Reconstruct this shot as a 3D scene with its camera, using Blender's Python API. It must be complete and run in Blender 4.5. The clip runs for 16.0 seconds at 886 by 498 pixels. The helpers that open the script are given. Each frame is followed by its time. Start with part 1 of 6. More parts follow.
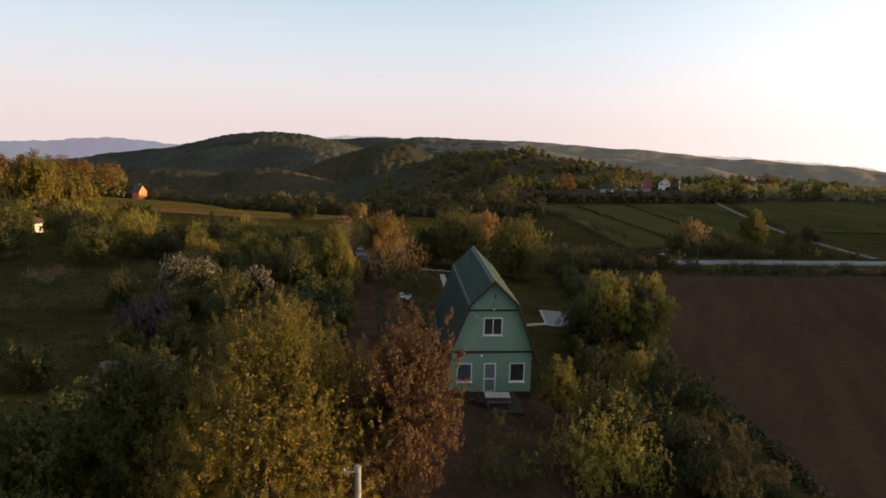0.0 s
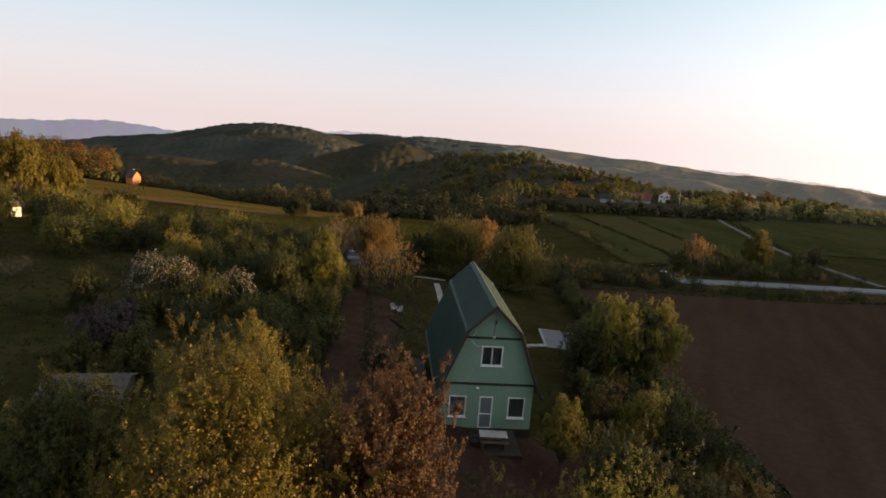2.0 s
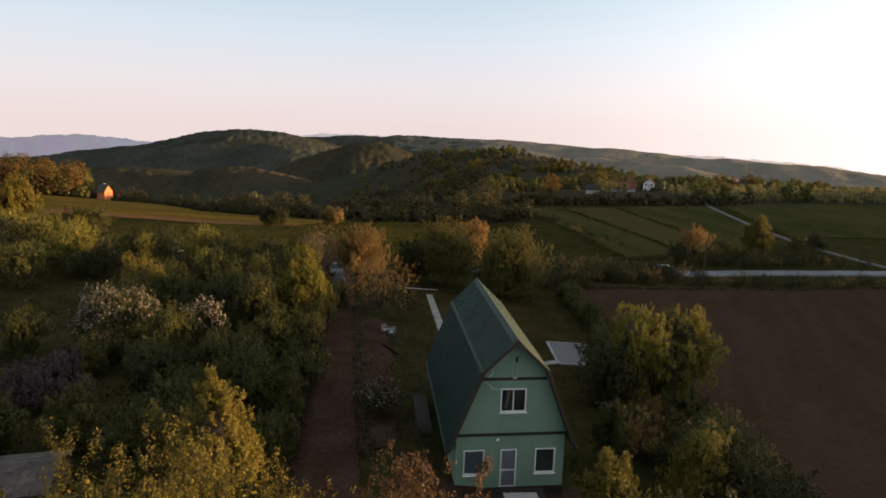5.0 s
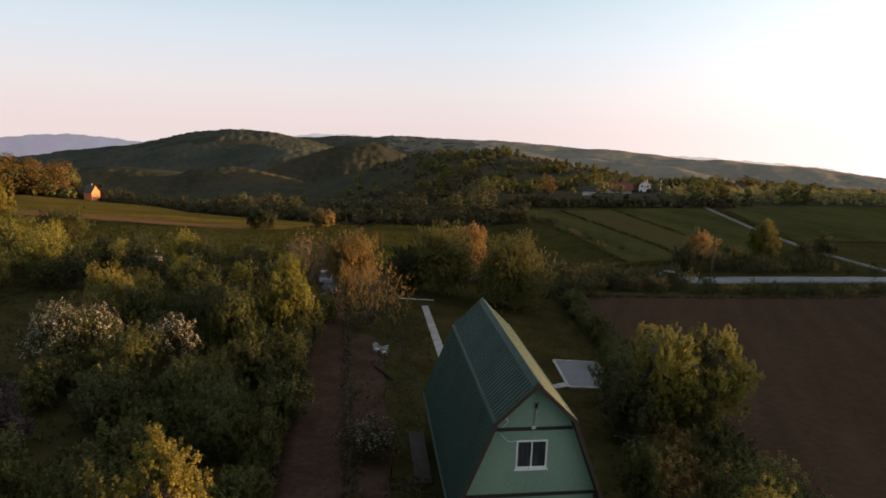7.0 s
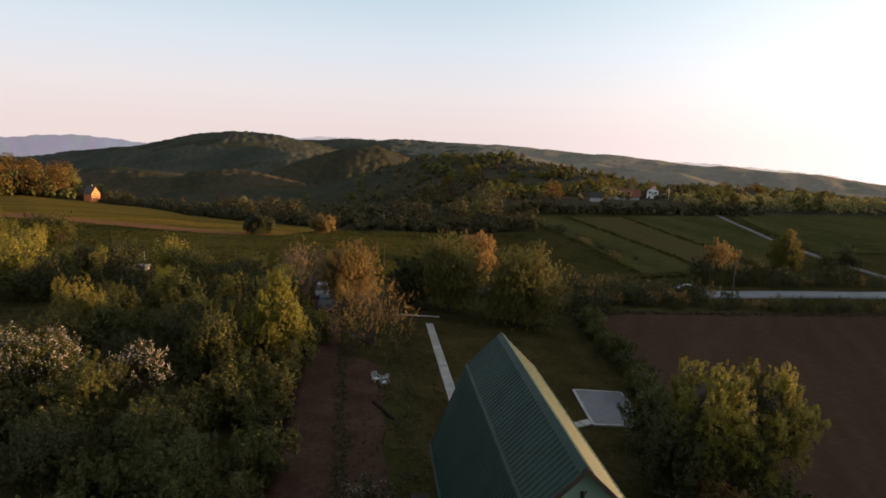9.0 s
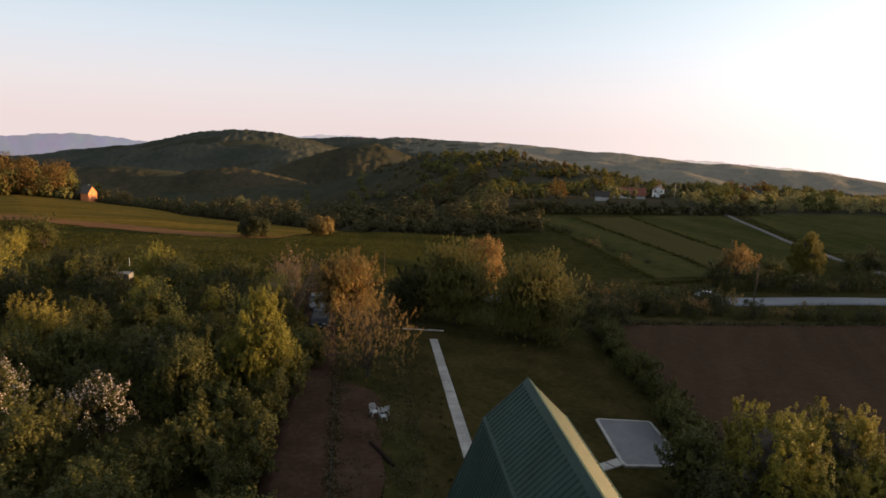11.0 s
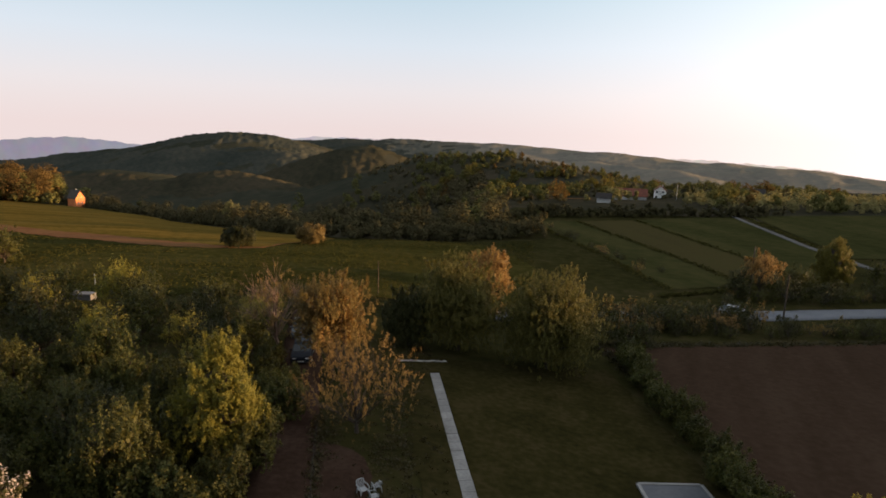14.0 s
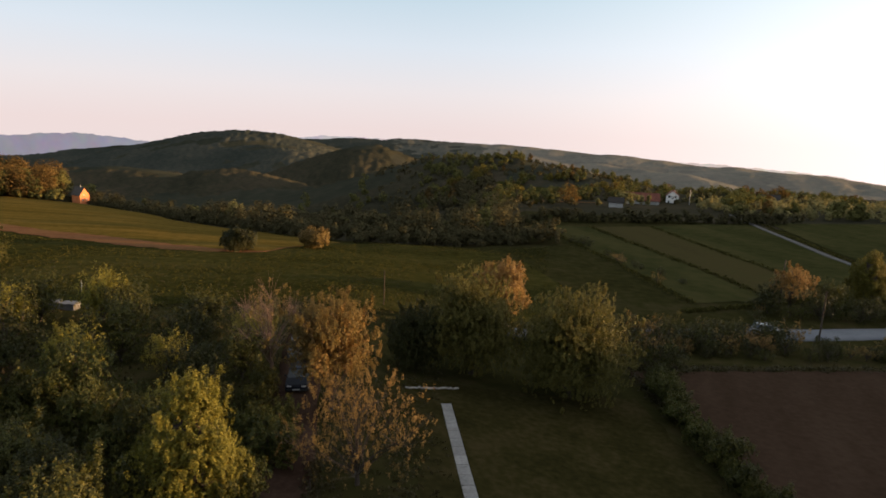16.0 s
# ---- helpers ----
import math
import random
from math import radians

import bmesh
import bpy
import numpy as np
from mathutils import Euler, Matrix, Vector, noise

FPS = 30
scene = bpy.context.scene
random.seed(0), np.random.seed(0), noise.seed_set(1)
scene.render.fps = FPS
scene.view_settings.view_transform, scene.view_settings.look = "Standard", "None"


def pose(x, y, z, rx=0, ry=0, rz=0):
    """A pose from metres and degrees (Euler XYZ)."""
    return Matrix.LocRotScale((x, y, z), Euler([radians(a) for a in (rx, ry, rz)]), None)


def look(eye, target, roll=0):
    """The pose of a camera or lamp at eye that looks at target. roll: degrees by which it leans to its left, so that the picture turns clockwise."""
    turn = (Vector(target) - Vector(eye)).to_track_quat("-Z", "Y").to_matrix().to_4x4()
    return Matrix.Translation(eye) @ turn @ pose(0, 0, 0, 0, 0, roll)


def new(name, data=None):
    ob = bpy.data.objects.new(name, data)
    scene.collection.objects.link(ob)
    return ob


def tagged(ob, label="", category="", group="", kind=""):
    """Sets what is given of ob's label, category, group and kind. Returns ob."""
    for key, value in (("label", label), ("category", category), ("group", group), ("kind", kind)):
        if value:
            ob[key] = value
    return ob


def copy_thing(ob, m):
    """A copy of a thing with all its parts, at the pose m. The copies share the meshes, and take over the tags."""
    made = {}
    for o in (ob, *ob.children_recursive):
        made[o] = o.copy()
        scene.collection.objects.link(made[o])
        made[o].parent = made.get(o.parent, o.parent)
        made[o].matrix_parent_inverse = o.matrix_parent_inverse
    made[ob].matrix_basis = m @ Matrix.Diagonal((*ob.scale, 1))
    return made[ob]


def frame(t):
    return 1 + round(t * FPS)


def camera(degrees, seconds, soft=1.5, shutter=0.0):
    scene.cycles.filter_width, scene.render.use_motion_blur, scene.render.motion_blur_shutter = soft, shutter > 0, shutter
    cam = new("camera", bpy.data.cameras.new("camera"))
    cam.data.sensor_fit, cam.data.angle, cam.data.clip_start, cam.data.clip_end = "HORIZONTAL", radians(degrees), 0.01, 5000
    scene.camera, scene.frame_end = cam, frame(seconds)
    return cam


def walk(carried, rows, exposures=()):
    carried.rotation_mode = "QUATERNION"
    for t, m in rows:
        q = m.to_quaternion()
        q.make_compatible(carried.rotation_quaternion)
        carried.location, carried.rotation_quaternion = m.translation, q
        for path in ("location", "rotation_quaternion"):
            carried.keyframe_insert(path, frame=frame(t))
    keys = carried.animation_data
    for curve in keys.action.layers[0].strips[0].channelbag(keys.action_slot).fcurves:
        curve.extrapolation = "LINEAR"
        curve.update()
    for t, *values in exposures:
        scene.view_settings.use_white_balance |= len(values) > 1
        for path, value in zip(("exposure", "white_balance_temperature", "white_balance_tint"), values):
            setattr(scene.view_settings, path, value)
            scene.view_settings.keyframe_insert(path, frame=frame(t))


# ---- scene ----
cam = camera(72.2, 16.0, soft=1.75)
PATH = [
    (0, (-6.471, -38.565, 17.591), (-6.318, -36.608, 17.205), 1.3),
    (0.5, (-6.469, -37.408, 17.64), (-6.331, -35.45, 17.259), 2.3),
    (1, (-6.415, -36.239, 17.669), (-6.266, -34.283, 17.279), 3.3),
    (1.5, (-6.33, -35.128, 17.717), (-6.159, -33.174, 17.328), 4.4),
    (2, (-6.356, -34.06, 17.749), (-6.186, -32.104, 17.365), 4.3),
    (2.5, (-6.532, -32.929, 17.726), (-6.378, -30.973, 17.336), 3.2),
    (3, (-6.644, -31.728, 17.673), (-6.499, -29.772, 17.282), 3.2),
    (3.5, (-6.748, -30.595, 17.658), (-6.602, -28.639, 17.266), 2.9),
    (4, (-6.823, -29.446, 17.654), (-6.659, -27.492, 17.264), 2.4),
    (4.5, (-6.791, -28.303, 17.666), (-6.582, -26.353, 17.276), 1.6),
    (7, (-6.59, -21.813, 17.478), (-6.343, -19.866, 17.091), 1.7),
    (7.5, (-6.491, -20.411, 17.403), (-6.252, -18.462, 17.022), 2.7),
    (8, (-6.424, -18.953, 17.348), (-6.189, -17.003, 16.968), 2.8),
    (8.5, (-6.363, -17.436, 17.32), (-6.131, -15.485, 16.945), 2.2),
    (9, (-6.329, -15.887, 17.307), (-6.091, -13.937, 16.932), 2.2),
    (11.5, (-6.003, -8.606, 17.246), (-5.769, -6.657, 16.864), 2.1),
    (12, (-5.919, -7.099, 17.254), (-5.682, -5.149, 16.876), 2.3),
    (12.5, (-5.845, -5.641, 17.213), (-5.601, -3.692, 16.834), 2.0),
    (13, (-5.719, -4.178, 17.149), (-5.45, -2.232, 16.772), 1.1),
    (13.5, (-5.622, -2.791, 17.138), (-5.349, -0.846, 16.756), 0.6),
    (14, (-5.587, -1.488, 17.192), (-5.34, 0.461, 16.814), 1.7),
    (14.5, (-5.661, -0.08, 17.188), (-5.43, 1.87, 16.812), 2.5),
    (15, (-5.625, 1.387, 17.22), (-5.391, 3.337, 16.844), 2.0),
    (15.5, (-5.586, 2.846, 17.252), (-5.353, 4.796, 16.875), 1.6),
    (16, (-5.586, 4.256, 17.261), (-5.358, 6.207, 16.884), 2.4),
]
walk(cam, [(t, look(eye, target, roll)) for t, eye, target, roll in PATH], [(0, 0.1), (16, 0.1)])

# ---- light ----
SUN_AZ, SUN_EL = 92.0, 3.6          # degrees east of the house's axis, degrees over the level
world = bpy.data.worlds.new("evening_sky")
scene.world = world
world.use_nodes = True
wn, wl = world.node_tree.nodes, world.node_tree.links
sky = wn.new("ShaderNodeTexSky")
sky.sky_type = "NISHITA"
sky.sun_disc = False
sky.sun_elevation, sky.sun_rotation = radians(SUN_EL), radians(SUN_AZ)
sky.altitude, sky.air_density, sky.dust_density, sky.ozone_density = 300, 1.0, 2.0, 2.5
# evening haze over the clear sky: a pale rose horizon under light blue, brighter towards the sun
coord, split, ramp_el = wn.new("ShaderNodeTexCoord"), wn.new("ShaderNodeSeparateXYZ"), wn.new("ShaderNodeValToRGB")
wl.new(coord.outputs["Generated"], split.inputs[0]), wl.new(split.outputs["Z"], ramp_el.inputs["Fac"])
els = ramp_el.color_ramp.elements
while len(els) < 6:
    els.new(0.5)
for el, (at_z, c) in zip(els, ((0.0, (0.80, 0.67, 0.66)), (0.06, (0.77, 0.71, 0.73)), (0.13, (0.66, 0.71, 0.78)), (0.24, (0.45, 0.60, 0.69)), (0.5, (0.47, 0.53, 0.59)), (1.0, (0.44, 0.47, 0.50)))):
    el.position, el.color = at_z, (*c, 1)
sunward, bend_up, glow, hazy, both = wn.new("ShaderNodeVectorMath"), wn.new("ShaderNodeMath"), wn.new("ShaderNodeMix"), wn.new("ShaderNodeMix"), wn.new("ShaderNodeMix")
sunward.operation, bend_up.operation, bend_up.use_clamp = "DOT_PRODUCT", "POWER", False
sunward.inputs[1].default_value = (math.sin(radians(SUN_AZ)), math.cos(radians(SUN_AZ)), 0.1)
clamp = wn.new("ShaderNodeMath")
clamp.operation = "MAXIMUM"
clamp.inputs[1].default_value = 0.0
wl.new(coord.outputs["Generated"], sunward.inputs[0]), wl.new(sunward.outputs["Value"], clamp.inputs[0]), wl.new(clamp.outputs[0], bend_up.inputs[0])
bend_up.inputs[1].default_value = 2.2
glow.data_type = hazy.data_type = both.data_type = "RGBA"
glow.inputs[6].default_value, glow.inputs[7].default_value = (0, 0, 0, 1), (1.0, 0.86, 0.74, 1)
wl.new(bend_up.outputs[0], glow.inputs[0])
hazy.blend_type = both.blend_type = "ADD"
hazy.inputs[0].default_value, both.inputs[0].default_value = 1.0, 0.03
wl.new(ramp_el.outputs[0], hazy.inputs[6]), wl.new(glow.outputs[2], hazy.inputs[7])
wl.new(hazy.outputs[2], both.inputs[6]), wl.new(sky.outputs[0], both.inputs[7])
wl.new(both.outputs[2], wn["Background"].inputs[0])
wn["Background"].inputs[1].default_value = 1.0
sun = new("sun", bpy.data.lights.new("sun", "SUN"))
sun.data.energy, sun.data.angle, sun.data.color = 12.8, radians(0.9), (1.0, 0.61, 0.27)
a, e = radians(SUN_AZ), radians(SUN_EL)
sun.matrix_world = look((300 * math.sin(a), 300 * math.cos(a), 300 * math.tan(e)), (0, 0, 0))


# ---- ground shape ----
def ramp(v, knots):
    """Piecewise-linear profile with softened corners."""
    xs, ys = [k[0] for k in knots], [k[1] for k in knots]
    d = 5.0
    return sum(np.interp(v + o * d, xs, ys) for o in (-1, -0.5, 0, 0.5, 1)) / 5


def ridge_line(x, y, crest, slope, soft):
    """Height of a hill range whose crest runs through the given points (x, y, z)."""
    best = np.full(np.shape(x), -1e9)
    for (ax, ay, az), (bx, by, bz) in zip(crest, crest[1:]):
        dx, dy = bx - ax, by - ay
        u = np.clip(((x - ax) * dx + (y - ay) * dy) / (dx * dx + dy * dy), 0, 1)
        d = np.hypot(x - ax - u * dx, y - ay - u * dy)
        best = np.maximum(best, az + u * (bz - az) - slope * (np.sqrt(d * d + soft * soft) - soft))
    return best


def waves(x, y, size, seed):
    """Soft rolling noise from a few crossed sine waves, about -1 to 1."""
    rng = np.random.RandomState(seed)
    total = 0
    for i in range(7):
        a, p = rng.uniform(0, 6.283, 2)
        k = 6.283 / size * rng.uniform(0.6, 1.7)
        total = total + np.sin((x * np.cos(a) + y * np.sin(a)) * k + p)
    return total / 4.0


def polar(az, dist, el, eye=17.3):
    """A crest point by its bearing east of north, distance and angle over the level of the eye."""
    a = np.radians(az)
    return (-5.8 + dist * np.sin(a), -10 + dist * np.cos(a), eye + dist * np.tan(np.radians(el)))


# each hill: crest, slope, softness
NORTH_HILLS = [
    ([polar(-32, 2500, -3.3), polar(-26.7, 2450, -3.0), polar(-23.3, 2350, -2.45), polar(-20.4, 2250, -2.1), polar(-17.9, 2100, -1.85), polar(-15.2, 1850, -1.3), polar(-13.4, 1750, -0.80), polar(-11.7, 1700, -0.62), polar(-10.1, 1700, -0.68), polar(-8.1, 1750, -1.0), polar(-5, 1750, -1.9), polar(-2, 1700, -2.9)], 0.32, 90),
    ([polar(-9.5, 1500, -1.9), polar(-7.5, 1420, -2.2), polar(-5.5, 1360, -2.9), polar(-3.5, 1320, -3.8)], 0.36, 50),      # a spur of the round hill
]
LONG_RANGE = [
    ([polar(-7.2, 2600, -1.12), polar(-4.7, 2550, -1.1), polar(-1.6, 2450, -0.88), polar(0.5, 2450, -1.0), polar(3.6, 2400, -0.78), polar(6.9, 2350, -0.9), polar(13, 2250, -0.97), polar(15.6, 2200, -1.1), polar(18.2, 2150, -1.32), polar(19.7, 2100, -1.45), polar(21.7, 2050, -1.4), polar(24.6, 2000, -1.7), polar(28, 1950, -1.95), polar(30.7, 1950, -1.92), polar(33.3, 1900, -2.12), polar(36.6, 1900, -2.2), polar(40.6, 1850, -2.62), polar(43, 1850, -2.95), polar(60, 1800, -3.8)], 0.16, 110),
]
NEAR_HILLS = [
    ([polar(-4.6, 1050, -3.8), polar(-3.1, 1020, -2.85), polar(-1.6, 1000, -1.95), polar(-0.6, 1000, -1.45), polar(1.0, 1030, -2.0), polar(2.6, 1080, -2.7), polar(5, 1150, -3.6)], 0.42, 45),
    ([polar(-1.0, 690, -5.6), polar(1.5, 660, -4.3), polar(4.6, 630, -3.1), polar(7, 600, -2.35), polar(9.4, 580, -2.25), polar(12, 560, -2.1), polar(14.6, 520, -2.65), polar(16.2, 500, -2.8), polar(18.8, 470, -3.35), polar(20.3, 440, -3.95), polar(23.4, 420, -4.5), polar(30.5, 420, -4.75), polar(39, 420, -4.75), polar(48, 420, -4.8)], 0.36, 35),
]
SPURS = [
    ([polar(13, 1500, -1.75), polar(16.5, 1350, -2.3), polar(18.3, 1250, -2.8), polar(20.8, 1150, -3.5), polar(24, 1050, -4.3)], 0.30, 40),      # lit spurs of the far range
    ([polar(20, 1700, -2.2), polar(24, 1600, -2.55), polar(28, 1450, -2.85), polar(31, 1250, -3.65), polar(35, 1150, -4.2)], 0.26, 50),
    ([polar(-25, 900, -4.1), polar(-23.4, 900, -3.95), polar(-21.4, 890, -3.85), polar(-19.9, 870, -4.0), polar(-18.4, 840, -4.45), polar(-16.3, 800, -5.1)], 0.28, 45),
    ([polar(-16.5, 700, -5.3), polar(-15.2, 720, -4.55), polar(-13.6, 730, -4.1), polar(-12.5, 730, -4.0), polar(-11.5, 720, -4.2), polar(-9.8, 690, -4.8), polar(-8.2, 660, -5.45), polar(-6.5, 640, -6.1)], 0.34, 28),
]
SUNWARD_HILLS = [
    ([polar(-26, 520, -6.2), polar(-30, 530, -4.9), polar(-36, 540, -4.0), polar(-46, 540, -3.3)], 0.25, 20),      # the rise under the western wood
    ([(260, -500, 17.0), (235, -200, 17.0), (230, 18, 16.9)], 0.4, 40),      # the hills behind which the sun stands
    # out-of-view ridge added to block low sun from the valley and fields
    ([(420, 40, 17.0), (420, 100, 18.8), (425, 182, 18.8)], 0.7, 40),
]
RANGES = NORTH_HILLS + LONG_RANGE + NEAR_HILLS + SPURS + SUNWARD_HILLS
RIM = ([-50, -29.2, -24, -17.3, -12.7, -7.8, -2.7, 3, 12], [470, 465, 450, 275, 215, 175, 152, 148, 150], [-33.0, -33.5, -37.3, -22.7, -16.7, -12.3, -9.7, -9.4, -9.5])


def bearing(x, y):
    """Distance and bearing east of north from the garden."""
    return np.hypot(x + 5.6, y + 1.5), np.degrees(np.arctan2(x + 5.6, y + 1.5))


def height(x, y):
    """Ground height: a garden plot on a slope, a meadow falling off to a valley behind it, hills all round."""
    x, y = np.asarray(x, float), np.asarray(y, float)

    def slope(x, y):
        cross = ramp(x, [(-400, 8.0), (-60, 2.6), (-8, 1.12), (14, -1.96), (60, -3.3), (140, -3.3), (400, -3.3)])
        return ramp(y, [(-300, 0), (0, 0), (47, -3.2), (80, -5.3), (130, -6.3), (240, -8), (900, -60), (5000, -420)]) + cross * np.interp(y, [40, 120], [1.0, 0.5])
    z = slope(x, y)
    # the gully between the meadow and the farm's hill
    u = (x + 13) * 0.417 + (y - 141.5) * 0.909
    east = z - np.interp(u, [0, 15, 120, 330, 900], [0, 4, 30, 50, 65]) * np.interp(x - 0.12 * y, [-260, -60, -25, 22], [0.55, 0.85, 1.0, 0.0])
    # the long meadow to the north-west, and the valley below its rim
    d, az = bearing(x, y)
    rim, low = np.interp(az, RIM[0], RIM[1]), np.interp(az, RIM[0], RIM[2])
    k = 110 / np.maximum(d, 110)
    start = slope(-5.6 + (x + 5.6) * k, -1.5 + (y + 1.5) * k)
    run = np.clip((d - 110) / (rim - 110), 0, 1) ** 1.25
    west = start + (low - start) * run - np.interp(d - rim, [0, 8, 25, 70, 160, 400, 900, 5000], [0, 1, 4, 17, 33, 46, 75, 420])
    west = np.where((d < 110) | (np.abs(az) > 90), z, west)
    mix = np.interp(az, [-1, 8], [1.0, 0.0]) * np.interp(az, [-100, -80], [0.0, 1.0])
    z = east + (west - east) * mix
    ranges = [ridge_line(x, y, *r) for r in RANGES]
    far = np.hypot(x + 5.8, y + 10)
    stack = np.stack([z] + ranges)
    k = np.interp(far, [100, 600], [3.0, 5.0])
    top = stack.max(0)
    z = top + k * np.log(np.exp((stack - top) / k).sum(0))
    amp = np.interp(far, [60, 200, 450, 700, 1800, 4500], [0.12, 0.4, 0.8, 2.0, 4, 6])
    return z + amp * waves(x, y, 140, 5) * np.interp(far, [0, 900], [0.6, 0.5]) + amp * waves(x, y, 420, 8) * 0.4 - 0.07


# ---- materials ----
def material(name, colours, scale=1.0, rough=0.8, bump=0.0, bump_scale=None, metal=0.0, fine=6.0, vary=0.0, spec=0.3, streak=None, lie=0.0):
    """Two scales of noise between two or three base colours, with fine relief, in world-sized object space."""
    m = bpy.data.materials.new(name)
    m.use_nodes = True
    n, l = m.node_tree.nodes, m.node_tree.links
    p = n["Principled BSDF"]
    p.inputs["Roughness"].default_value, p.inputs["Metallic"].default_value = rough, metal
    p.inputs["Specular IOR Level"].default_value = spec
    at = n.new("ShaderNodeNewGeometry")
    big, small, mix, cr = n.new("ShaderNodeTexNoise"), n.new("ShaderNodeTexNoise"), n.new("ShaderNodeMix"), n.new("ShaderNodeValToRGB")
    big.inputs["Scale"].default_value, small.inputs["Scale"].default_value = scale, scale * fine
    big.inputs["Detail"].default_value, small.inputs["Detail"].default_value = 4, 6
    if streak:
        vm = n.new("ShaderNodeVectorMath")
        vm.operation = "MULTIPLY"
        vm.inputs[1].default_value = (*streak, 1.0)
        turn = n.new("ShaderNodeVectorRotate")
        turn.rotation_type = "Z_AXIS"
        turn.inputs["Angle"].default_value = radians(lie)
        l.new(at.outputs["Position"], turn.inputs["Vector"]), l.new(turn.outputs[0], vm.inputs[0]), l.new(vm.outputs[0], big.inputs["Vector"])
    else:
        l.new(at.outputs["Position"], big.inputs["Vector"])
    l.new(at.outputs["Position"], small.inputs["Vector"])
    mix.inputs["Factor"].default_value = 0.45
    l.new(big.outputs["Fac"], mix.inputs["A"]), l.new(small.outputs["Fac"], mix.inputs["B"])
    l.new(mix.outputs["Result"], cr.inputs["Fac"])
    els = cr.color_ramp.elements
    while len(els) < len(colours):
        els.new(0.5)
    for i, c in enumerate(colours):
        els[i].position = 0.36 + 0.28 * i / max(1, len(colours) - 1)
        els[i].color = (*c, 1)
    out = cr.outputs["Color"]
    if vary:
        oi, hsv, mul = n.new("ShaderNodeObjectInfo"), n.new("ShaderNodeHueSaturation"), n.new("ShaderNodeMapRange")
        mul.inputs["To Min"].default_value, mul.inputs["To Max"].default_value = 1 - vary, 1 + vary
        l.new(oi.outputs["Random"], mul.inputs["Value"]), l.new(mul.outputs["Result"], hsv.inputs["Value"])
        l.new(out, hsv.inputs["Color"])
        out = hsv.outputs["Color"]
    l.new(out, p.inputs["Base Color"])
    if bump:
        b = n.new("ShaderNodeBump")
        b.inputs["Strength"].default_value, b.inputs["Distance"].default_value = 0.6, bump
        src = small
        if bump_scale:
            src = n.new("ShaderNodeTexNoise")
            src.inputs["Scale"].default_value, src.inputs["Detail"].default_value = bump_scale, 5
            l.new(at.outputs["Position"], src.inputs["Vector"])
        l.new(src.outputs["Fac"], b.inputs["Height"]), l.new(b.outputs["Normal"], p.inputs["Normal"])
    return m


def leaf_material(name, c1, c2, c3, through_light=0.35, gloss=0.2):
    """Leaves: colour varies from leaf to leaf and from tree to tree; some light comes through."""
    m = bpy.data.materials.new(name)
    m.use_nodes = True
    n, l = m.node_tree.nodes, m.node_tree.links
    p, out = n["Principled BSDF"], n["Material Output"]
    p.inputs["Roughness"].default_value, p.inputs["Specular IOR Level"].default_value = 0.6, gloss
    g, cr, oi = n.new("ShaderNodeNewGeometry"), n.new("ShaderNodeValToRGB"), n.new("ShaderNodeObjectInfo")
    els = cr.color_ramp.elements
    els.new(0.5)
    for i, c in enumerate((c1, c2, c3)):
        els[i].position, els[i].color = i / 2, (*c, 1)
    hsv, mr, mh = n.new("ShaderNodeHueSaturation"), n.new("ShaderNodeMapRange"), n.new("ShaderNodeMapRange")
    mr.inputs["To Min"].default_value, mr.inputs["To Max"].default_value = 0.78, 1.25
    mh.inputs["To Min"].default_value, mh.inputs["To Max"].default_value = 0.506, 0.490
    l.new(g.outputs["Random Per Island"], cr.inputs["Fac"])
    l.new(oi.outputs["Random"], mr.inputs["Value"]), l.new(oi.outputs["Random"], mh.inputs["Value"])
    l.new(mr.outputs["Result"], hsv.inputs["Value"]), l.new(mh.outputs["Result"], hsv.inputs["Hue"])
    l.new(cr.outputs["Color"], hsv.inputs["Color"]), l.new(hsv.outputs["Color"], p.inputs["Base Color"])
    tr, mx = n.new("ShaderNodeBsdfTranslucent"), n.new("ShaderNodeMixShader")
    l.new(hsv.outputs["Color"], tr.inputs["Color"])
    mx.inputs["Fac"].default_value = through_light
    l.new(p.outputs[0], mx.inputs[1]), l.new(tr.outputs[0], mx.inputs[2]), l.new(mx.outputs[0], out.inputs["Surface"])
    return m


def glass_material(name, tint):
    m = bpy.data.materials.new(name)
    m.use_nodes = True
    p = m.node_tree.nodes["Principled BSDF"]
    p.inputs["Base Color"].default_value = (*tint, 1)
    p.inputs["Roughness"].default_value, p.inputs["Transmission Weight"].default_value, p.inputs["IOR"].default_value = 0.03, 1.0, 1.45
    return m


GRASS = material("grass", [(0.0166, 0.0165, 0.0065), (0.0277, 0.0259, 0.0093), (0.0425, 0.0346, 0.0158)], 0.07, 0.95, 0.06, 3.0, fine=9, spec=0.0)
LAWN = material("lawn_grass", [(0.0169, 0.0153, 0.0059), (0.0260, 0.0226, 0.0085), (0.0388, 0.0307, 0.0136)], 0.25, 0.95, 0.04, 9.0, fine=8, spec=0.0)
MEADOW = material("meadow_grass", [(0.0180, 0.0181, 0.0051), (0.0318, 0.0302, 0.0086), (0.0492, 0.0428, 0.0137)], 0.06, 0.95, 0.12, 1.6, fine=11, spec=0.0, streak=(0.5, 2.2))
# brighter meadow grass: low sun on the upper slope put into its colour
SUNLIT_MEADOW = material("sunlit_meadow_grass", [(0.0593, 0.0426, 0.0096), (0.0949, 0.0650, 0.0149), (0.1363, 0.0868, 0.0223)], 0.06, 0.95, 0.12, 1.6, fine=11, spec=0.0, streak=(0.5, 2.2))
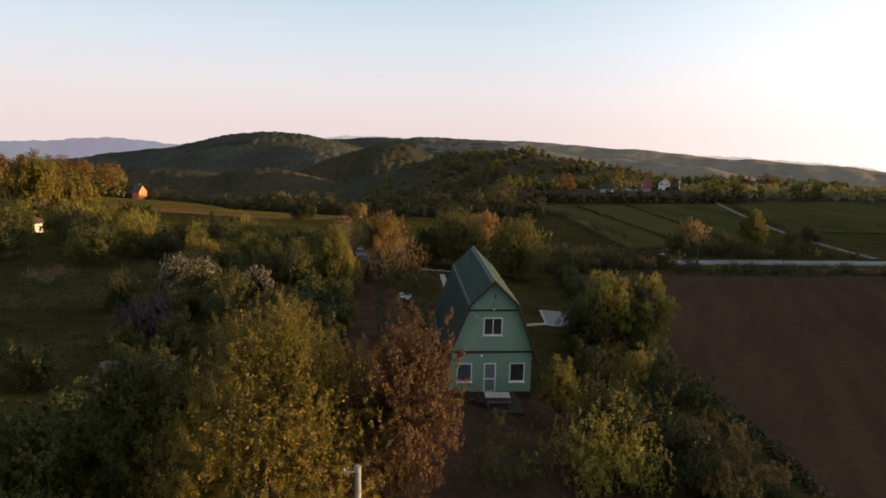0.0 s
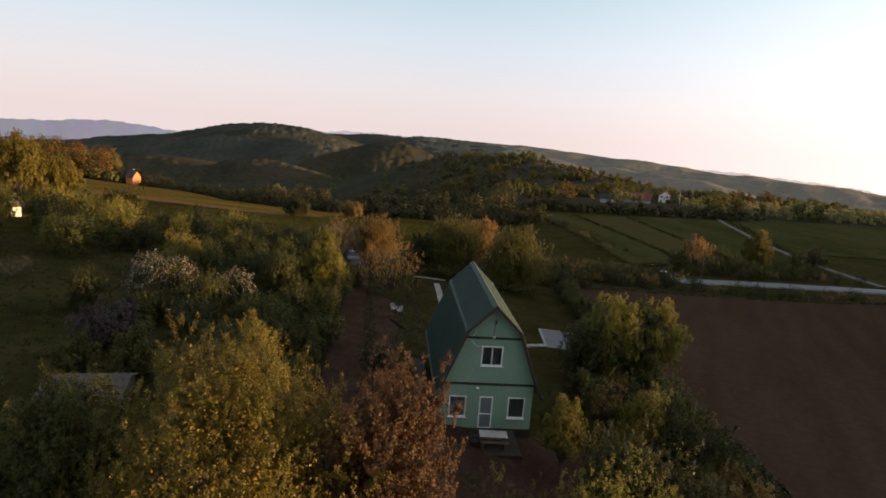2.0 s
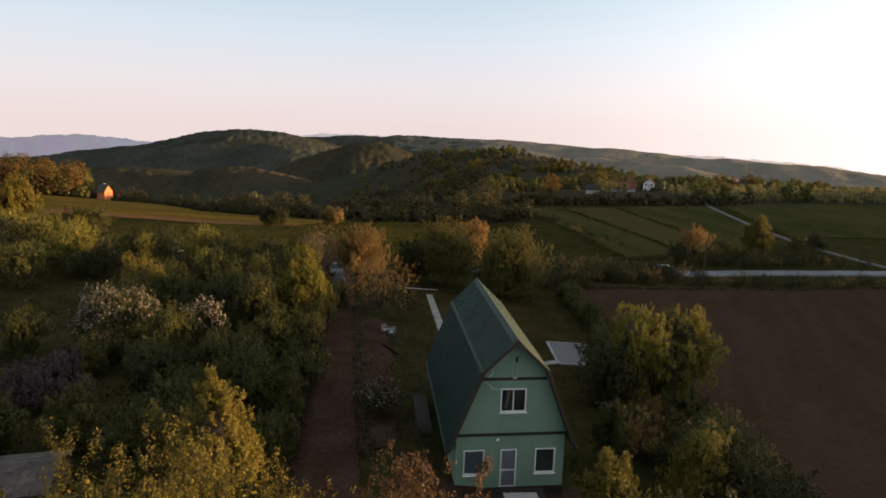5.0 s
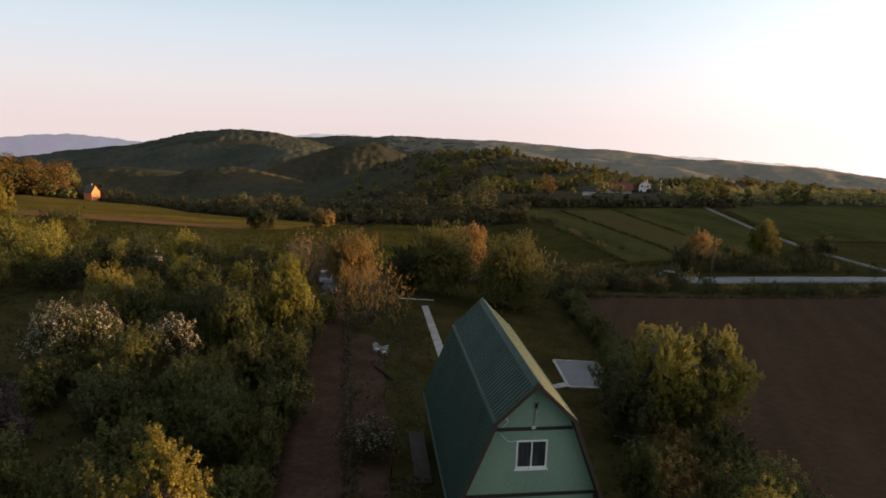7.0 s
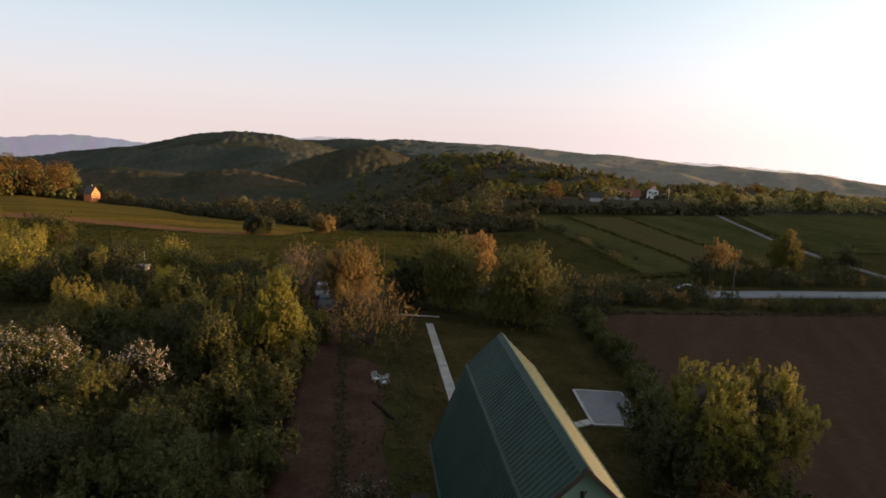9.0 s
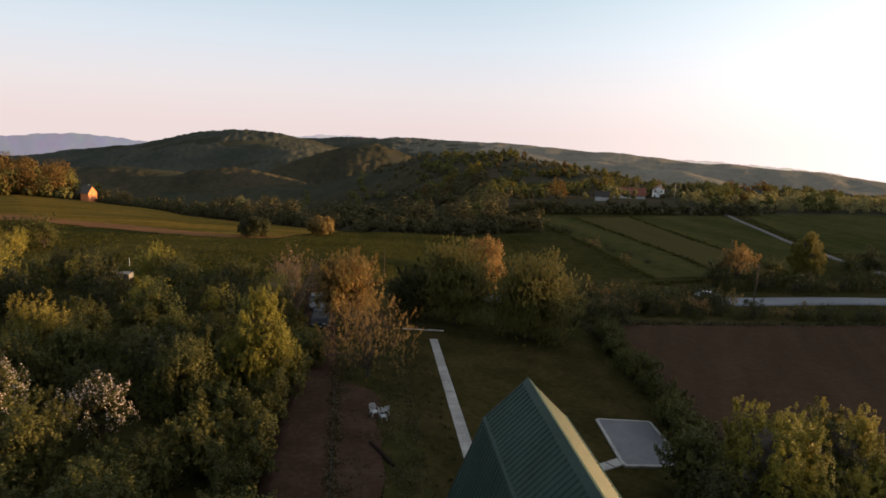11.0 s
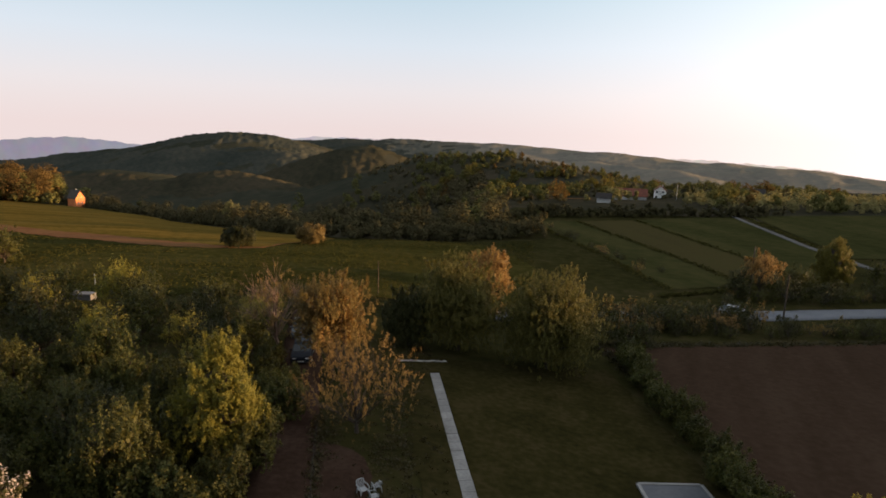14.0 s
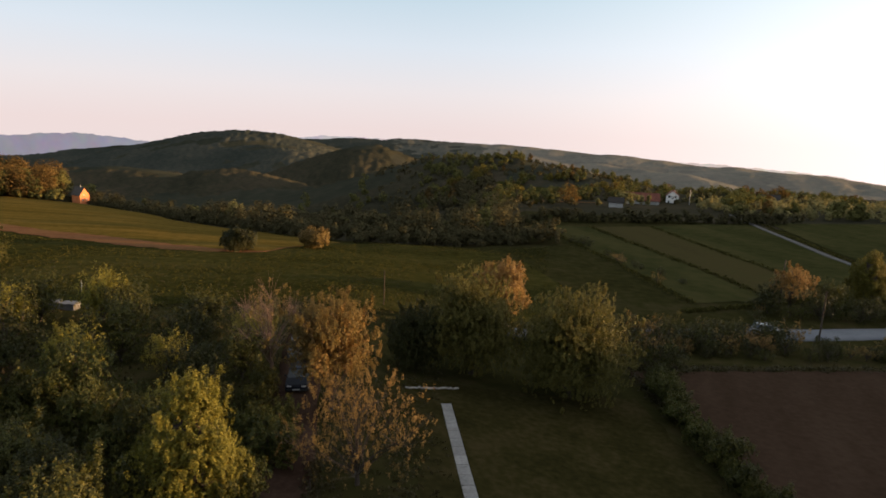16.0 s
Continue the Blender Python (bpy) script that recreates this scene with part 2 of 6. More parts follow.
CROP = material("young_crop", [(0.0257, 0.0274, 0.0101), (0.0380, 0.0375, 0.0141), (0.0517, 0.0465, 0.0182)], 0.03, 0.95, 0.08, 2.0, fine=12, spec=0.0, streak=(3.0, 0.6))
STUBBLE = material("dry_stubble", [(0.0403, 0.0355, 0.0156), (0.0518, 0.0428, 0.0180), (0.0475, 0.0428, 0.0168)], 0.05, 0.95, 0.08, 2.0, fine=14, spec=0.0, streak=(4.0, 0.5))
SOIL = material("ploughed_soil", [(0.0326, 0.0210, 0.0139), (0.0396, 0.0253, 0.0172), (0.0475, 0.0314, 0.0213)], 0.12, 0.95, 0.07, 2.2, fine=14, spec=0.0, streak=(3.0, 0.4), lie=30.0)
DIRT = material("packed_dirt", [(0.026, 0.016, 0.011), (0.036, 0.022, 0.016), (0.050, 0.033, 0.024)], 0.35, 0.95, 0.03, 6.0, fine=9, spec=0.0)
STRIP = material("bare_earth_strip", [(0.1121, 0.0537, 0.0259), (0.1582, 0.0772, 0.0371), (0.0989, 0.0622, 0.0241)], 0.10, 0.95, 0.08, 2.0, fine=9, spec=0.0)
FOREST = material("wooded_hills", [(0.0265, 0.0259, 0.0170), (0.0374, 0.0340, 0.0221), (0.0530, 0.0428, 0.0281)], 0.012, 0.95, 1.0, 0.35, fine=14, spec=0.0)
# the next four carry haze in their base colours, palest on the eastern range
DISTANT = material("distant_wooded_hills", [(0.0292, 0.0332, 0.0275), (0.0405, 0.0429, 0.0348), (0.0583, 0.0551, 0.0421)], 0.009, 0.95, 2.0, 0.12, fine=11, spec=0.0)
HAZED_SCRUB = material("hazed_scrub_hillside", [(0.1185, 0.1122, 0.0931), (0.1533, 0.1387, 0.1132), (0.1881, 0.1628, 0.1282)], 0.008, 0.95, 1.0, 0.12, fine=9, spec=0.0)
HALF_HAZED_RANGE = material("half_hazed_hillside", [(0.0670, 0.0669, 0.0556), (0.0868, 0.0828, 0.0675), (0.1064, 0.0971, 0.0765)], 0.008, 0.95, 1.0, 0.12, fine=9, spec=0.0)
HAZED_RANGE = material("hazed_hillside_pasture", [(0.1157, 0.1063, 0.0900), (0.1433, 0.1280, 0.1057), (0.1708, 0.1496, 0.1192)], 0.006, 0.95, 1.0, 0.2, fine=9, spec=0.0)
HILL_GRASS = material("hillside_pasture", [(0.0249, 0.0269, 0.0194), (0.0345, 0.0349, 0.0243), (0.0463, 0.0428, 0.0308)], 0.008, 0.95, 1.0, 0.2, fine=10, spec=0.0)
GRAVEL = material("pale_gravel", [(0.085, 0.08, 0.075), (0.11, 0.105, 0.10), (0.14, 0.135, 0.125)], 0.6, 0.95, 0.02, 8, spec=0.0)
ASPHALT = material("worn_asphalt", [(0.0786, 0.0864, 0.1030), (0.0995, 0.1080, 0.1259), (0.1205, 0.1274, 0.1431)], 0.3, 0.85, 0.01, 20, fine=10)
CONCRETE = material("light_concrete", [(0.14, 0.135, 0.13), (0.19, 0.185, 0.18), (0.24, 0.235, 0.225)], 0.8, 0.85, 0.01, 14, fine=8, vary=0.08)
PAD = material("blue_grey_concrete", [(0.0638, 0.0675, 0.0788), (0.0788, 0.0825, 0.0938), (0.0975, 0.1013, 0.1110)], 0.5, 0.8, 0.006, 14, fine=9)
CONCRETE_DARK = material("weathered_concrete", [(0.015, 0.011, 0.009), (0.022, 0.017, 0.013), (0.032, 0.025, 0.020)], 0.9, 0.9, 0.01, 12, fine=7)
WALL = material("green_render", [(0.1312, 0.2074, 0.1540), (0.1507, 0.2302, 0.1719), (0.1693, 0.2497, 0.1879)], 0.5, 0.9, 0.006, 30, fine=12)
BAND = material("dark_brown_board", [(0.016, 0.013, 0.011), (0.024, 0.019, 0.016)], 2.0, 0.7, 0.004, 25)
ROOF = material("dark_green_sheet", [(0.0143, 0.0292, 0.0235), (0.0176, 0.0348, 0.0281), (0.0220, 0.0416, 0.0337)], 0.7, 0.50, 0.002, 12, metal=0.0, fine=8, vary=0.06, spec=0.10)
WHITE = material("white_plastic", [(0.58, 0.58, 0.57), (0.66, 0.66, 0.65)], 2.0, 0.45, 0.0)
GARDEN_WHITE = material("white_garden_plastic", [(0.23, 0.245, 0.26), (0.31, 0.325, 0.34)], 3.0, 0.5, 0.0)
GREY_SHEET = material("dull_grey_sheet", [(0.10, 0.095, 0.095), (0.15, 0.14, 0.14)], 2.0, 0.8)
PAINT_SILVER = material("dull_silver_car_paint", [(0.05, 0.05, 0.055), (0.07, 0.07, 0.075)], 1.0, 0.45, spec=0.3)
PANE = glass_material("window_glass", (0.55, 0.60, 0.62))
DARK = material("dark_interior", [(0.02, 0.02, 0.02), (0.03, 0.028, 0.026)], 1.0, 0.9)
CURTAIN = material("grey_net_curtain", [(0.13, 0.125, 0.12), (0.19, 0.185, 0.18)], 3.0, 0.9)
BLIND = material("blue_grey_blind", [(0.22, 0.27, 0.33), (0.27, 0.32, 0.38)], 2.0, 0.6)
WOOD = material("weathered_wood", [(0.05, 0.036, 0.026), (0.085, 0.062, 0.044), (0.12, 0.088, 0.062)], 3.0, 0.8, 0.006, 30)
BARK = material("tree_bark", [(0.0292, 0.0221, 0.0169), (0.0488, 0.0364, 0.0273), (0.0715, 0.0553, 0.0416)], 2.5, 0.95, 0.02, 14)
REDTWIG = material("reddish_twigs", [(0.1050, 0.0638, 0.0467), (0.1425, 0.0892, 0.0638), (0.1800, 0.1190, 0.0850)], 2.0, 0.9)
TILE = material("red_roof_tiles", [(0.0900, 0.0275, 0.0175), (0.1200, 0.0375, 0.0240), (0.1500, 0.0500, 0.0325)], 0.8, 0.85, 0.02, 5)
OLD_TILE = material("grey_roof_tiles", [(0.045, 0.038, 0.034), (0.065, 0.056, 0.050), (0.09, 0.08, 0.07)], 1.2, 0.9, 0.02, 9, vary=0.25)
ORANGE_WALL = material("orange_brick", [(0.4830, 0.1520, 0.0560), (0.5750, 0.1900, 0.0720), (0.6440, 0.2375, 0.0960)], 0.6, 0.9, 0.01, 8)
WHITE_WALL = material("white_render", [(0.68, 0.67, 0.65), (0.78, 0.77, 0.75)], 0.6, 0.9)
GREY_WALL = material("grey_render", [(0.30, 0.29, 0.28), (0.42, 0.41, 0.40)], 0.6, 0.9)
PAINT_BLACK = material("dark_blue_car_paint", [(0.010, 0.012, 0.017), (0.014, 0.016, 0.022)], 1.0, 0.55, spec=0.06)
PAINT_WHITE = material("white_car_paint", [(0.26, 0.26, 0.27), (0.32, 0.32, 0.33)], 1.0, 0.25, spec=0.6)
RUBBER = material("black_rubber", [(0.015, 0.015, 0.015), (0.022, 0.022, 0.022)], 5.0, 0.85)
STEEL = material("dull_steel", [(0.30, 0.30, 0.31), (0.42, 0.42, 0.43)], 4.0, 0.5, metal=0.7)
CABLE = material("black_cable", [(0.02, 0.02, 0.02), (0.03, 0.03, 0.03)], 5.0, 0.6)
CLOTH = material("pale_plastic_cloth", [(0.45, 0.45, 0.46), (0.56, 0.56, 0.57), (0.64, 0.64, 0.64)], 2.2, 0.55, 0.01, 6)
STONE = material("pale_stone", [(0.1820, 0.1680, 0.1540), (0.2520, 0.2380, 0.2170), (0.3220, 0.3010, 0.2800)], 1.5, 0.9, 0.02, 8, vary=0.2)

LEAF_OLIVE = leaf_material("olive_green_leaves", (0.0258, 0.0302, 0.0067), (0.0498, 0.0514, 0.0106), (0.0820, 0.0758, 0.0166))
LEAF_YELLOW = leaf_material("yellow_green_leaves", (0.0848, 0.0772, 0.0135), (0.1301, 0.1111, 0.0181), (0.1787, 0.1426, 0.0243))
# brighter copy of the yellow-green leaves, with sun put into the colour
LEAF_SUNLIT = leaf_material("sunlit_yellow_leaves", (0.1107, 0.1049, 0.0175), (0.1697, 0.1508, 0.0235), (0.2332, 0.1936, 0.0316))
LEAF_BIG = leaf_material("gold_green_leaves", (0.0814, 0.0645, 0.0075), (0.1251, 0.0929, 0.0101), (0.1717, 0.1191, 0.0135), 0.16)
LEAF_GREEN = leaf_material("fresh_green_leaves", (0.0315, 0.0403, 0.0092), (0.0585, 0.0644, 0.0148), (0.0957, 0.0883, 0.0205))
LEAF_DARK = leaf_material("dark_green_leaves", (0.0205, 0.0243, 0.0069), (0.0391, 0.0406, 0.0113), (0.0653, 0.0589, 0.0175))
LEAF_WILLOW = leaf_material("willow_leaves", (0.0565, 0.0556, 0.0134), (0.0909, 0.0845, 0.0195), (0.1302, 0.1133, 0.0267))
LEAF_BRONZE = leaf_material("bronze_brown_leaves", (0.0464, 0.0251, 0.0115), (0.0821, 0.0440, 0.0181), (0.1249, 0.0730, 0.0321))
LEAF_RUST = leaf_material("rust_olive_leaves", (0.1009, 0.0676, 0.0201), (0.1782, 0.1130, 0.0327), (0.2495, 0.1659, 0.0502))
BLOSSOM = leaf_material("white_pink_blossom", (0.2210, 0.1742, 0.1615), (0.3060, 0.2507, 0.2295), (0.3910, 0.3315, 0.3060), 0.3)
LILAC = leaf_material("dusky_purple_leaves", (0.0350, 0.0240, 0.0252), (0.0525, 0.0360, 0.0364), (0.0665, 0.0488, 0.0462), 0.3)
TUFT = leaf_material("rough_grass_blades", (0.0288, 0.0259, 0.0086), (0.0408, 0.0335, 0.0119), (0.0576, 0.0443, 0.0173), 0.3)
MEADOW_TUFT = leaf_material("coarse_meadow_blades", (0.0324, 0.0336, 0.0101), (0.0487, 0.0469, 0.0134), (0.0695, 0.0625, 0.0190), 0.3, 0.0)
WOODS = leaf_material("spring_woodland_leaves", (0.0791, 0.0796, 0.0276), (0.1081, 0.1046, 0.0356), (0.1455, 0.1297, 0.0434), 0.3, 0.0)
WOODS_RUST = leaf_material("rusty_woodland_leaves", (0.0669, 0.0464, 0.0166), (0.0913, 0.0613, 0.0208), (0.1217, 0.0790, 0.0270), 0.35, 0.0)
WOODS_PALE = leaf_material("pale_scrub_leaves", (0.1404, 0.1344, 0.0545), (0.1899, 0.1707, 0.0696), (0.2391, 0.2024, 0.0847), 0.3, 0.0)
GOLDEN = leaf_material("golden_spring_leaves", (0.1020, 0.0864, 0.0216), (0.1380, 0.1128, 0.0276), (0.1800, 0.1416, 0.0348), 0.4, 0.0)
WOODS_DARK = leaf_material("dark_woodland_leaves", (0.0545, 0.0506, 0.0259), (0.0691, 0.0614, 0.0307), (0.0873, 0.0721, 0.0355), 0.2, 0.0)


# ---- builders ----
def part(name, bm, mat, parent, label="", smooth=False):
    """Links a bmesh as one mesh under a thing or a part."""
    me = bpy.data.meshes.new(name)
    bm.to_mesh(me)
    bm.free()
    me.materials.append(mat)
    if smooth:
        me.shade_smooth()
    ob = new(name, me)
    ob.parent = parent
    if label:
        tagged(ob, label)
    return ob


def sheet(name, verts, faces, mat, parent=None, smooth=False):
    me = bpy.data.meshes.new(name)
    me.from_pydata([tuple(v) for v in verts], [], faces)
    me.materials.append(mat)
    if smooth:
        me.shade_smooth()
    ob = new(name, me)
    ob.parent = parent
    return ob


def thing(name, m, label, category, group=""):
    ob = new(name)
    ob.empty_display_size = 0.3
    ob.matrix_basis = m
    return tagged(ob, label, category, group)


def box(bm, x0, x1, y0, y1, z0, z1, bevel=0.0, m=None):
    vs = [bm.verts.new((x, y, z)) for z in (z0, z1) for y in (y0, y1) for x in (x0, x1)]
    fs = [bm.faces.new([vs[i] for i in q]) for q in ((0, 2, 3, 1), (4, 5, 7, 6), (0, 1, 5, 4), (2, 6, 7, 3), (0, 4, 6, 2), (1, 3, 7, 5))]
    if bevel:
        got = bmesh.ops.bevel(bm, geom=list({e for f in fs for e in f.edges}), offset=bevel, segments=1, affect="EDGES")
        vs = list({v for f in got["faces"] for v in f.verts} | {v for v in vs if v.is_valid})
    if m is not None:
        bmesh.ops.transform(bm, matrix=m, verts=[v for v in vs if v.is_valid])
    return bm


def boxes(*dims, bevel=0.0):
    bm = bmesh.new()
    for d in dims:
        box(bm, *d, bevel=bevel)
    return bm


def prism(bm, poly, a, b, axis="y"):
    """Extrudes a polygon in the x-z plane from y = a to y = b (or in y-z along x, in x-y along z)."""
    place = {"y": lambda u, w, d: (u, d, w), "x": lambda u, w, d: (d, u, w), "z": lambda u, w, d: (u, w, d)}[axis]
    lo, hi = [bm.verts.new(place(u, w, a)) for u, w in poly], [bm.verts.new(place(u, w, b)) for u, w in poly]
    bm.faces.new(lo), bm.faces.new(hi[::-1])
    k = len(poly)
    for i in range(k):
        bm.faces.new((lo[i], hi[i], hi[(i + 1) % k], lo[(i + 1) % k]))
    return bm


def tube(bm, pts, radii, sides=6):
    """A tapered tube along a line of points."""
    pts = [Vector(p) for p in pts]
    rings = []
    for i, p in enumerate(pts):
        d = (pts[min(i + 1, len(pts) - 1)] - pts[max(i - 1, 0)]).normalized()
        s = d.cross(Vector((0.31, 0.95, 0.07))).normalized()
        t = d.cross(s)
        rings.append([bm.verts.new(p + (s * math.cos(k * 6.2832 / sides) + t * math.sin(k * 6.2832 / sides)) * radii[i]) for k in range(sides)])
    for a, b in zip(rings, rings[1:]):
        for k in range(sides):
            bm.faces.new((a[k], a[(k + 1) % sides], b[(k + 1) % sides], b[k]))
    bm.faces.new(rings[0][::-1]), bm.faces.new(rings[-1])
    return bm


def ground_at(x, y):
    return float(height(x, y))


# ---- trees ----
def leaves(name, centres, outs, size, mat, rng, narrow=0.55, wild=0.75, up=0.25):
    """One bent four-cornered leaf at every centre, facing outwards in its own way."""
    n = len(centres)
    nor = outs + rng.normal(0, wild, (n, 3)) + np.array([0, 0, up])
    nor /= np.linalg.norm(nor, axis=1)[:, None]
    ref = rng.normal(0, 1, (n, 3))
    u = np.cross(nor, ref)
    u /= np.linalg.norm(u, axis=1)[:, None] + 1e-9
    v = np.cross(nor, u)
    s = size * rng.uniform(0.6, 1.35, (n, 1))
    tip, root = centres + u * s, centres - u * s
    le, ri = centres + v * s * narrow - nor * s * 0.2, centres - v * s * narrow - nor * s * 0.2
    verts = np.stack([root, le, tip, ri], 1).reshape(-1, 3)
    me = bpy.data.meshes.new(name)
    me.vertices.add(4 * n)
    me.vertices.foreach_set("co", verts.astype(np.float32).ravel())
    me.loops.add(4 * n)
    me.loops.foreach_set("vertex_index", np.arange(4 * n, dtype=np.int32))
    me.polygons.add(n)
    me.polygons.foreach_set("loop_start", np.arange(0, 4 * n, 4, dtype=np.int32))
    me.update(calc_edges=True)
    me.materials.append(mat)
    return me


def crown_points(rng, n, h0, h1, rx, lobes, tall=0.5, spiky=0.0, hollow=0.55, cone=0.0, bunch=6, tuft=0.09):
    """Points in leafy lobes spread over an uneven crown between the heights h0 and h1."""
    mid, half = h0 + (h1 - h0) * tall, (h1 - h0) / 2
    d = rng.normal(0, 1, (lobes, 3))
    d /= np.linalg.norm(d, axis=1)[:, None]
    if h0 > 0.1 * h1:
        d[:, 2] = np.where(d[:, 2] < -0.55, -d[:, 2], d[:, 2])
    reach = rng.uniform(0.5, 0.92, (lobes, 1))
    low = np.where(d[:, 2:3] < 0, mid - h0, h1 - mid)
    c = np.concatenate([d[:, :2] * rx * reach, mid + d[:, 2:3] * low * reach], 1)
    up = np.clip((c[:, 2:3] - h0) / (h1 - h0), 0, 1)
    c[:, :2] *= 1 + cone * (0.35 - up)
    lr = rx * rng.uniform(0.20, 0.40, lobes) * (1 + cone * (0.2 - 0.7 * up[:, 0]))
    nb = max(1, n // bunch)
    pick = rng.randint(0, lobes, nb)
    e = rng.normal(0, 1, (nb, 3))
    e /= np.linalg.norm(e, axis=1)[:, None]
    rad = rng.uniform(hollow, 1.0, (nb, 1)) ** 0.6
    stretch = np.array([1, 1, 1.0 + spiky])
    p = c[pick] + e * rad * lr[pick][:, None] * stretch
    p, e = np.repeat(p, bunch, 0), np.repeat(e, bunch, 0)
    lean = np.repeat(rng.normal(0, 0.25, (nb, 2)), bunch, 0)
    rise = rng.uniform(-1.6, 2.4, (len(p), 1)) * tuft
    side = rng.normal(0, 1, (len(p), 2))
    side /= np.linalg.norm(side, axis=1)[:, None]
    p = p + np.concatenate([lean * rise + side * tuft * 0.75, rise], 1)
    e = e * 0.45 + np.concatenate([side * 0.7, np.full((len(p), 1), 0.25)], 1)
    # shoots that stick out of the outline
    k = int(n * 0.16)
    sh = rng.randint(0, lobes, max(6, k // (bunch * 9)))
    base = c[sh] + d[sh] * lr[sh][:, None] * 0.8
    dirs = d[sh] * 0.6 + np.array([0, 0, 0.8]) + rng.normal(0, 0.25, (len(sh), 3))
    w = np.repeat(rng.randint(0, len(sh), k // bunch + 1), bunch)
    k = len(w)
    step = np.repeat(rng.uniform(0, 1, (k // bunch, 1)), bunch, 0)
    long = np.minimum(rx, 2.6) * (0.15 + 0.15 * spiky) * rng.uniform(0.6, 1.4, (len(sh), 1))
    q = base[w] + dirs[w] * step * long[w] + rng.normal(0, tuft * 0.8, (k, 3)) * np.array([0.9, 0.9, 1.4])
    allp = np.concatenate([p, q])
    outs = np.concatenate([e, dirs[w] * 0.4])
    return allp, outs, c, lr


def tree(name, label, m, h, rx, leaf, n, size, seed, clear=0.25, lobes=40, tall=0.5, spiky=0.0, trunk=0.12, bark=None, group="", category="tree", blossom=None, share=0.5, twigs=0.0, dense=2.4, cone=0.0, shade_core=True):
    """A tapered trunk with limbs up into the lobes of a crown of single leaves."""
    rng = np.random.RandomState(seed)
    n, size = int(n * dense), size * (2.4 / dense) ** 0.5 * 0.57
    root = thing(name, m, label, category, group)
    pts, outs, c, lr = crown_points(rng, n, h * clear, h * 0.95, rx, lobes, tall, spiky, 0.55, cone, 30 if n > 30000 else 18 if dense > 1.2 else 8, max(0.085, size * 1.7) if n > 30000 else max(0.075, size * 1.5))
    centre, span = np.array([0, 0, h * 0.55]), np.array([rx, rx, h * 0.5])
    outs = outs * 0.7 + (pts - centre) / span * 0.9
    inner = rng.permutation(len(pts))[:len(pts) // (3 if n > 30000 else 5)]
    inner = (pts[inner] - centre * np.array([1, 1, 0.9])) * rng.uniform(0.4, 0.84, (len(inner), 1)) + centre * np.array([1, 1, 0.9])
    bm = bmesh.new()
    bend = rng.normal(0, 0.03 * h, 2)
    fork = h * max(0.16, clear * 0.9)
    tube(bm, [(0, 0, -0.3), (bend[0] * 0.3, bend[1] * 0.3, fork * 0.5), (bend[0], bend[1], fork), (bend[0] * 1.5, bend[1] * 1.5, h * 0.7)], [trunk * 1.35, trunk, trunk * 0.85, trunk * 0.25], 7)
    for i in range(min(lobes, 26)):
        a = rng.uniform(0.5, 1.0)
        s = np.array([bend[0], bend[1], fork * a])
        midp = s * 0.5 + c[i] * 0.5 + np.array([0, 0, 0.04 * h])
        tube(bm, [s, midp, c[i]], [trunk * 0.42, trunk * 0.25, trunk * 0.08], 5)
        for j in range(3 + int(6 * twigs)):
            e = rng.normal(0, 1, 3)
            e[2] = abs(e[2])
            e /= np.linalg.norm(e)
            tube(bm, [c[i] * 0.8 + midp * 0.2, c[i] + e * lr[i] * (0.95 + 0.5 * twigs)], [trunk * 0.10, trunk * 0.03], 3)
    part("trunk", bm, bark or BARK, root)
    if n:
        if blossom:
            cut = rng.uniform(0, 1, len(pts)) < share * np.clip((pts[:, 2] / h - 0.25) * 2.2, 0.05, 1)
            me = leaves("crown", pts[~cut], outs[~cut], size, leaf, rng)
            new("crown", me).parent = root
            fl = new("blossom", leaves("blossom", pts[cut] * np.array([1.03, 1.03, 1.02]), outs[cut], size * 0.8, blossom, rng, 0.8))
            fl.parent = root
            tagged(fl, "white and pale pink blossom")
        else:
            new("crown", leaves("crown", pts, outs, size, leaf, rng)).parent = root
        # solid dark core added to block the sun and stand for inner shade
        if n > 30000 and shade_core:
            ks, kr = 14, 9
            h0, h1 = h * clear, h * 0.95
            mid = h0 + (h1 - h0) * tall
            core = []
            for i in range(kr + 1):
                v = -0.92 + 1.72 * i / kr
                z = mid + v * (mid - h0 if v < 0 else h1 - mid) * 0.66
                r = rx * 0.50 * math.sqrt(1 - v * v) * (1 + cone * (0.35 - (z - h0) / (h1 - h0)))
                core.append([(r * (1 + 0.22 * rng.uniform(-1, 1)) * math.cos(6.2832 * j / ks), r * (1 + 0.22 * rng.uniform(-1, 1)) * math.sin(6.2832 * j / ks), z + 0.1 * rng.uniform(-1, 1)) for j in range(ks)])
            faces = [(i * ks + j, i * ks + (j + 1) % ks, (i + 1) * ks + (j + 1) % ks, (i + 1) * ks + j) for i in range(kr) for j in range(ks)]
            sheet("crown_shade_core", [p for ring in core for p in ring], faces + [tuple(range(ks))[::-1], tuple(range(kr * ks, kr * ks + ks))], BARK, root, True)
        if n > 2000 and not twigs:
            new("inner_crown", leaves("inner_crown", inner, rng.normal(0, 1, inner.shape), size * 1.6, leaf, rng, 0.8)).parent = root
    return root


# ---- ground, fields and roads ----
def lattice(i, j, seed):
    """Evenly spread numbers from 0 to 1, one for each cell of a grid."""
    v = np.sin(i * 127.1 + j * 311.7 + seed * 74.7) * 43758.5453
    return v - np.floor(v)


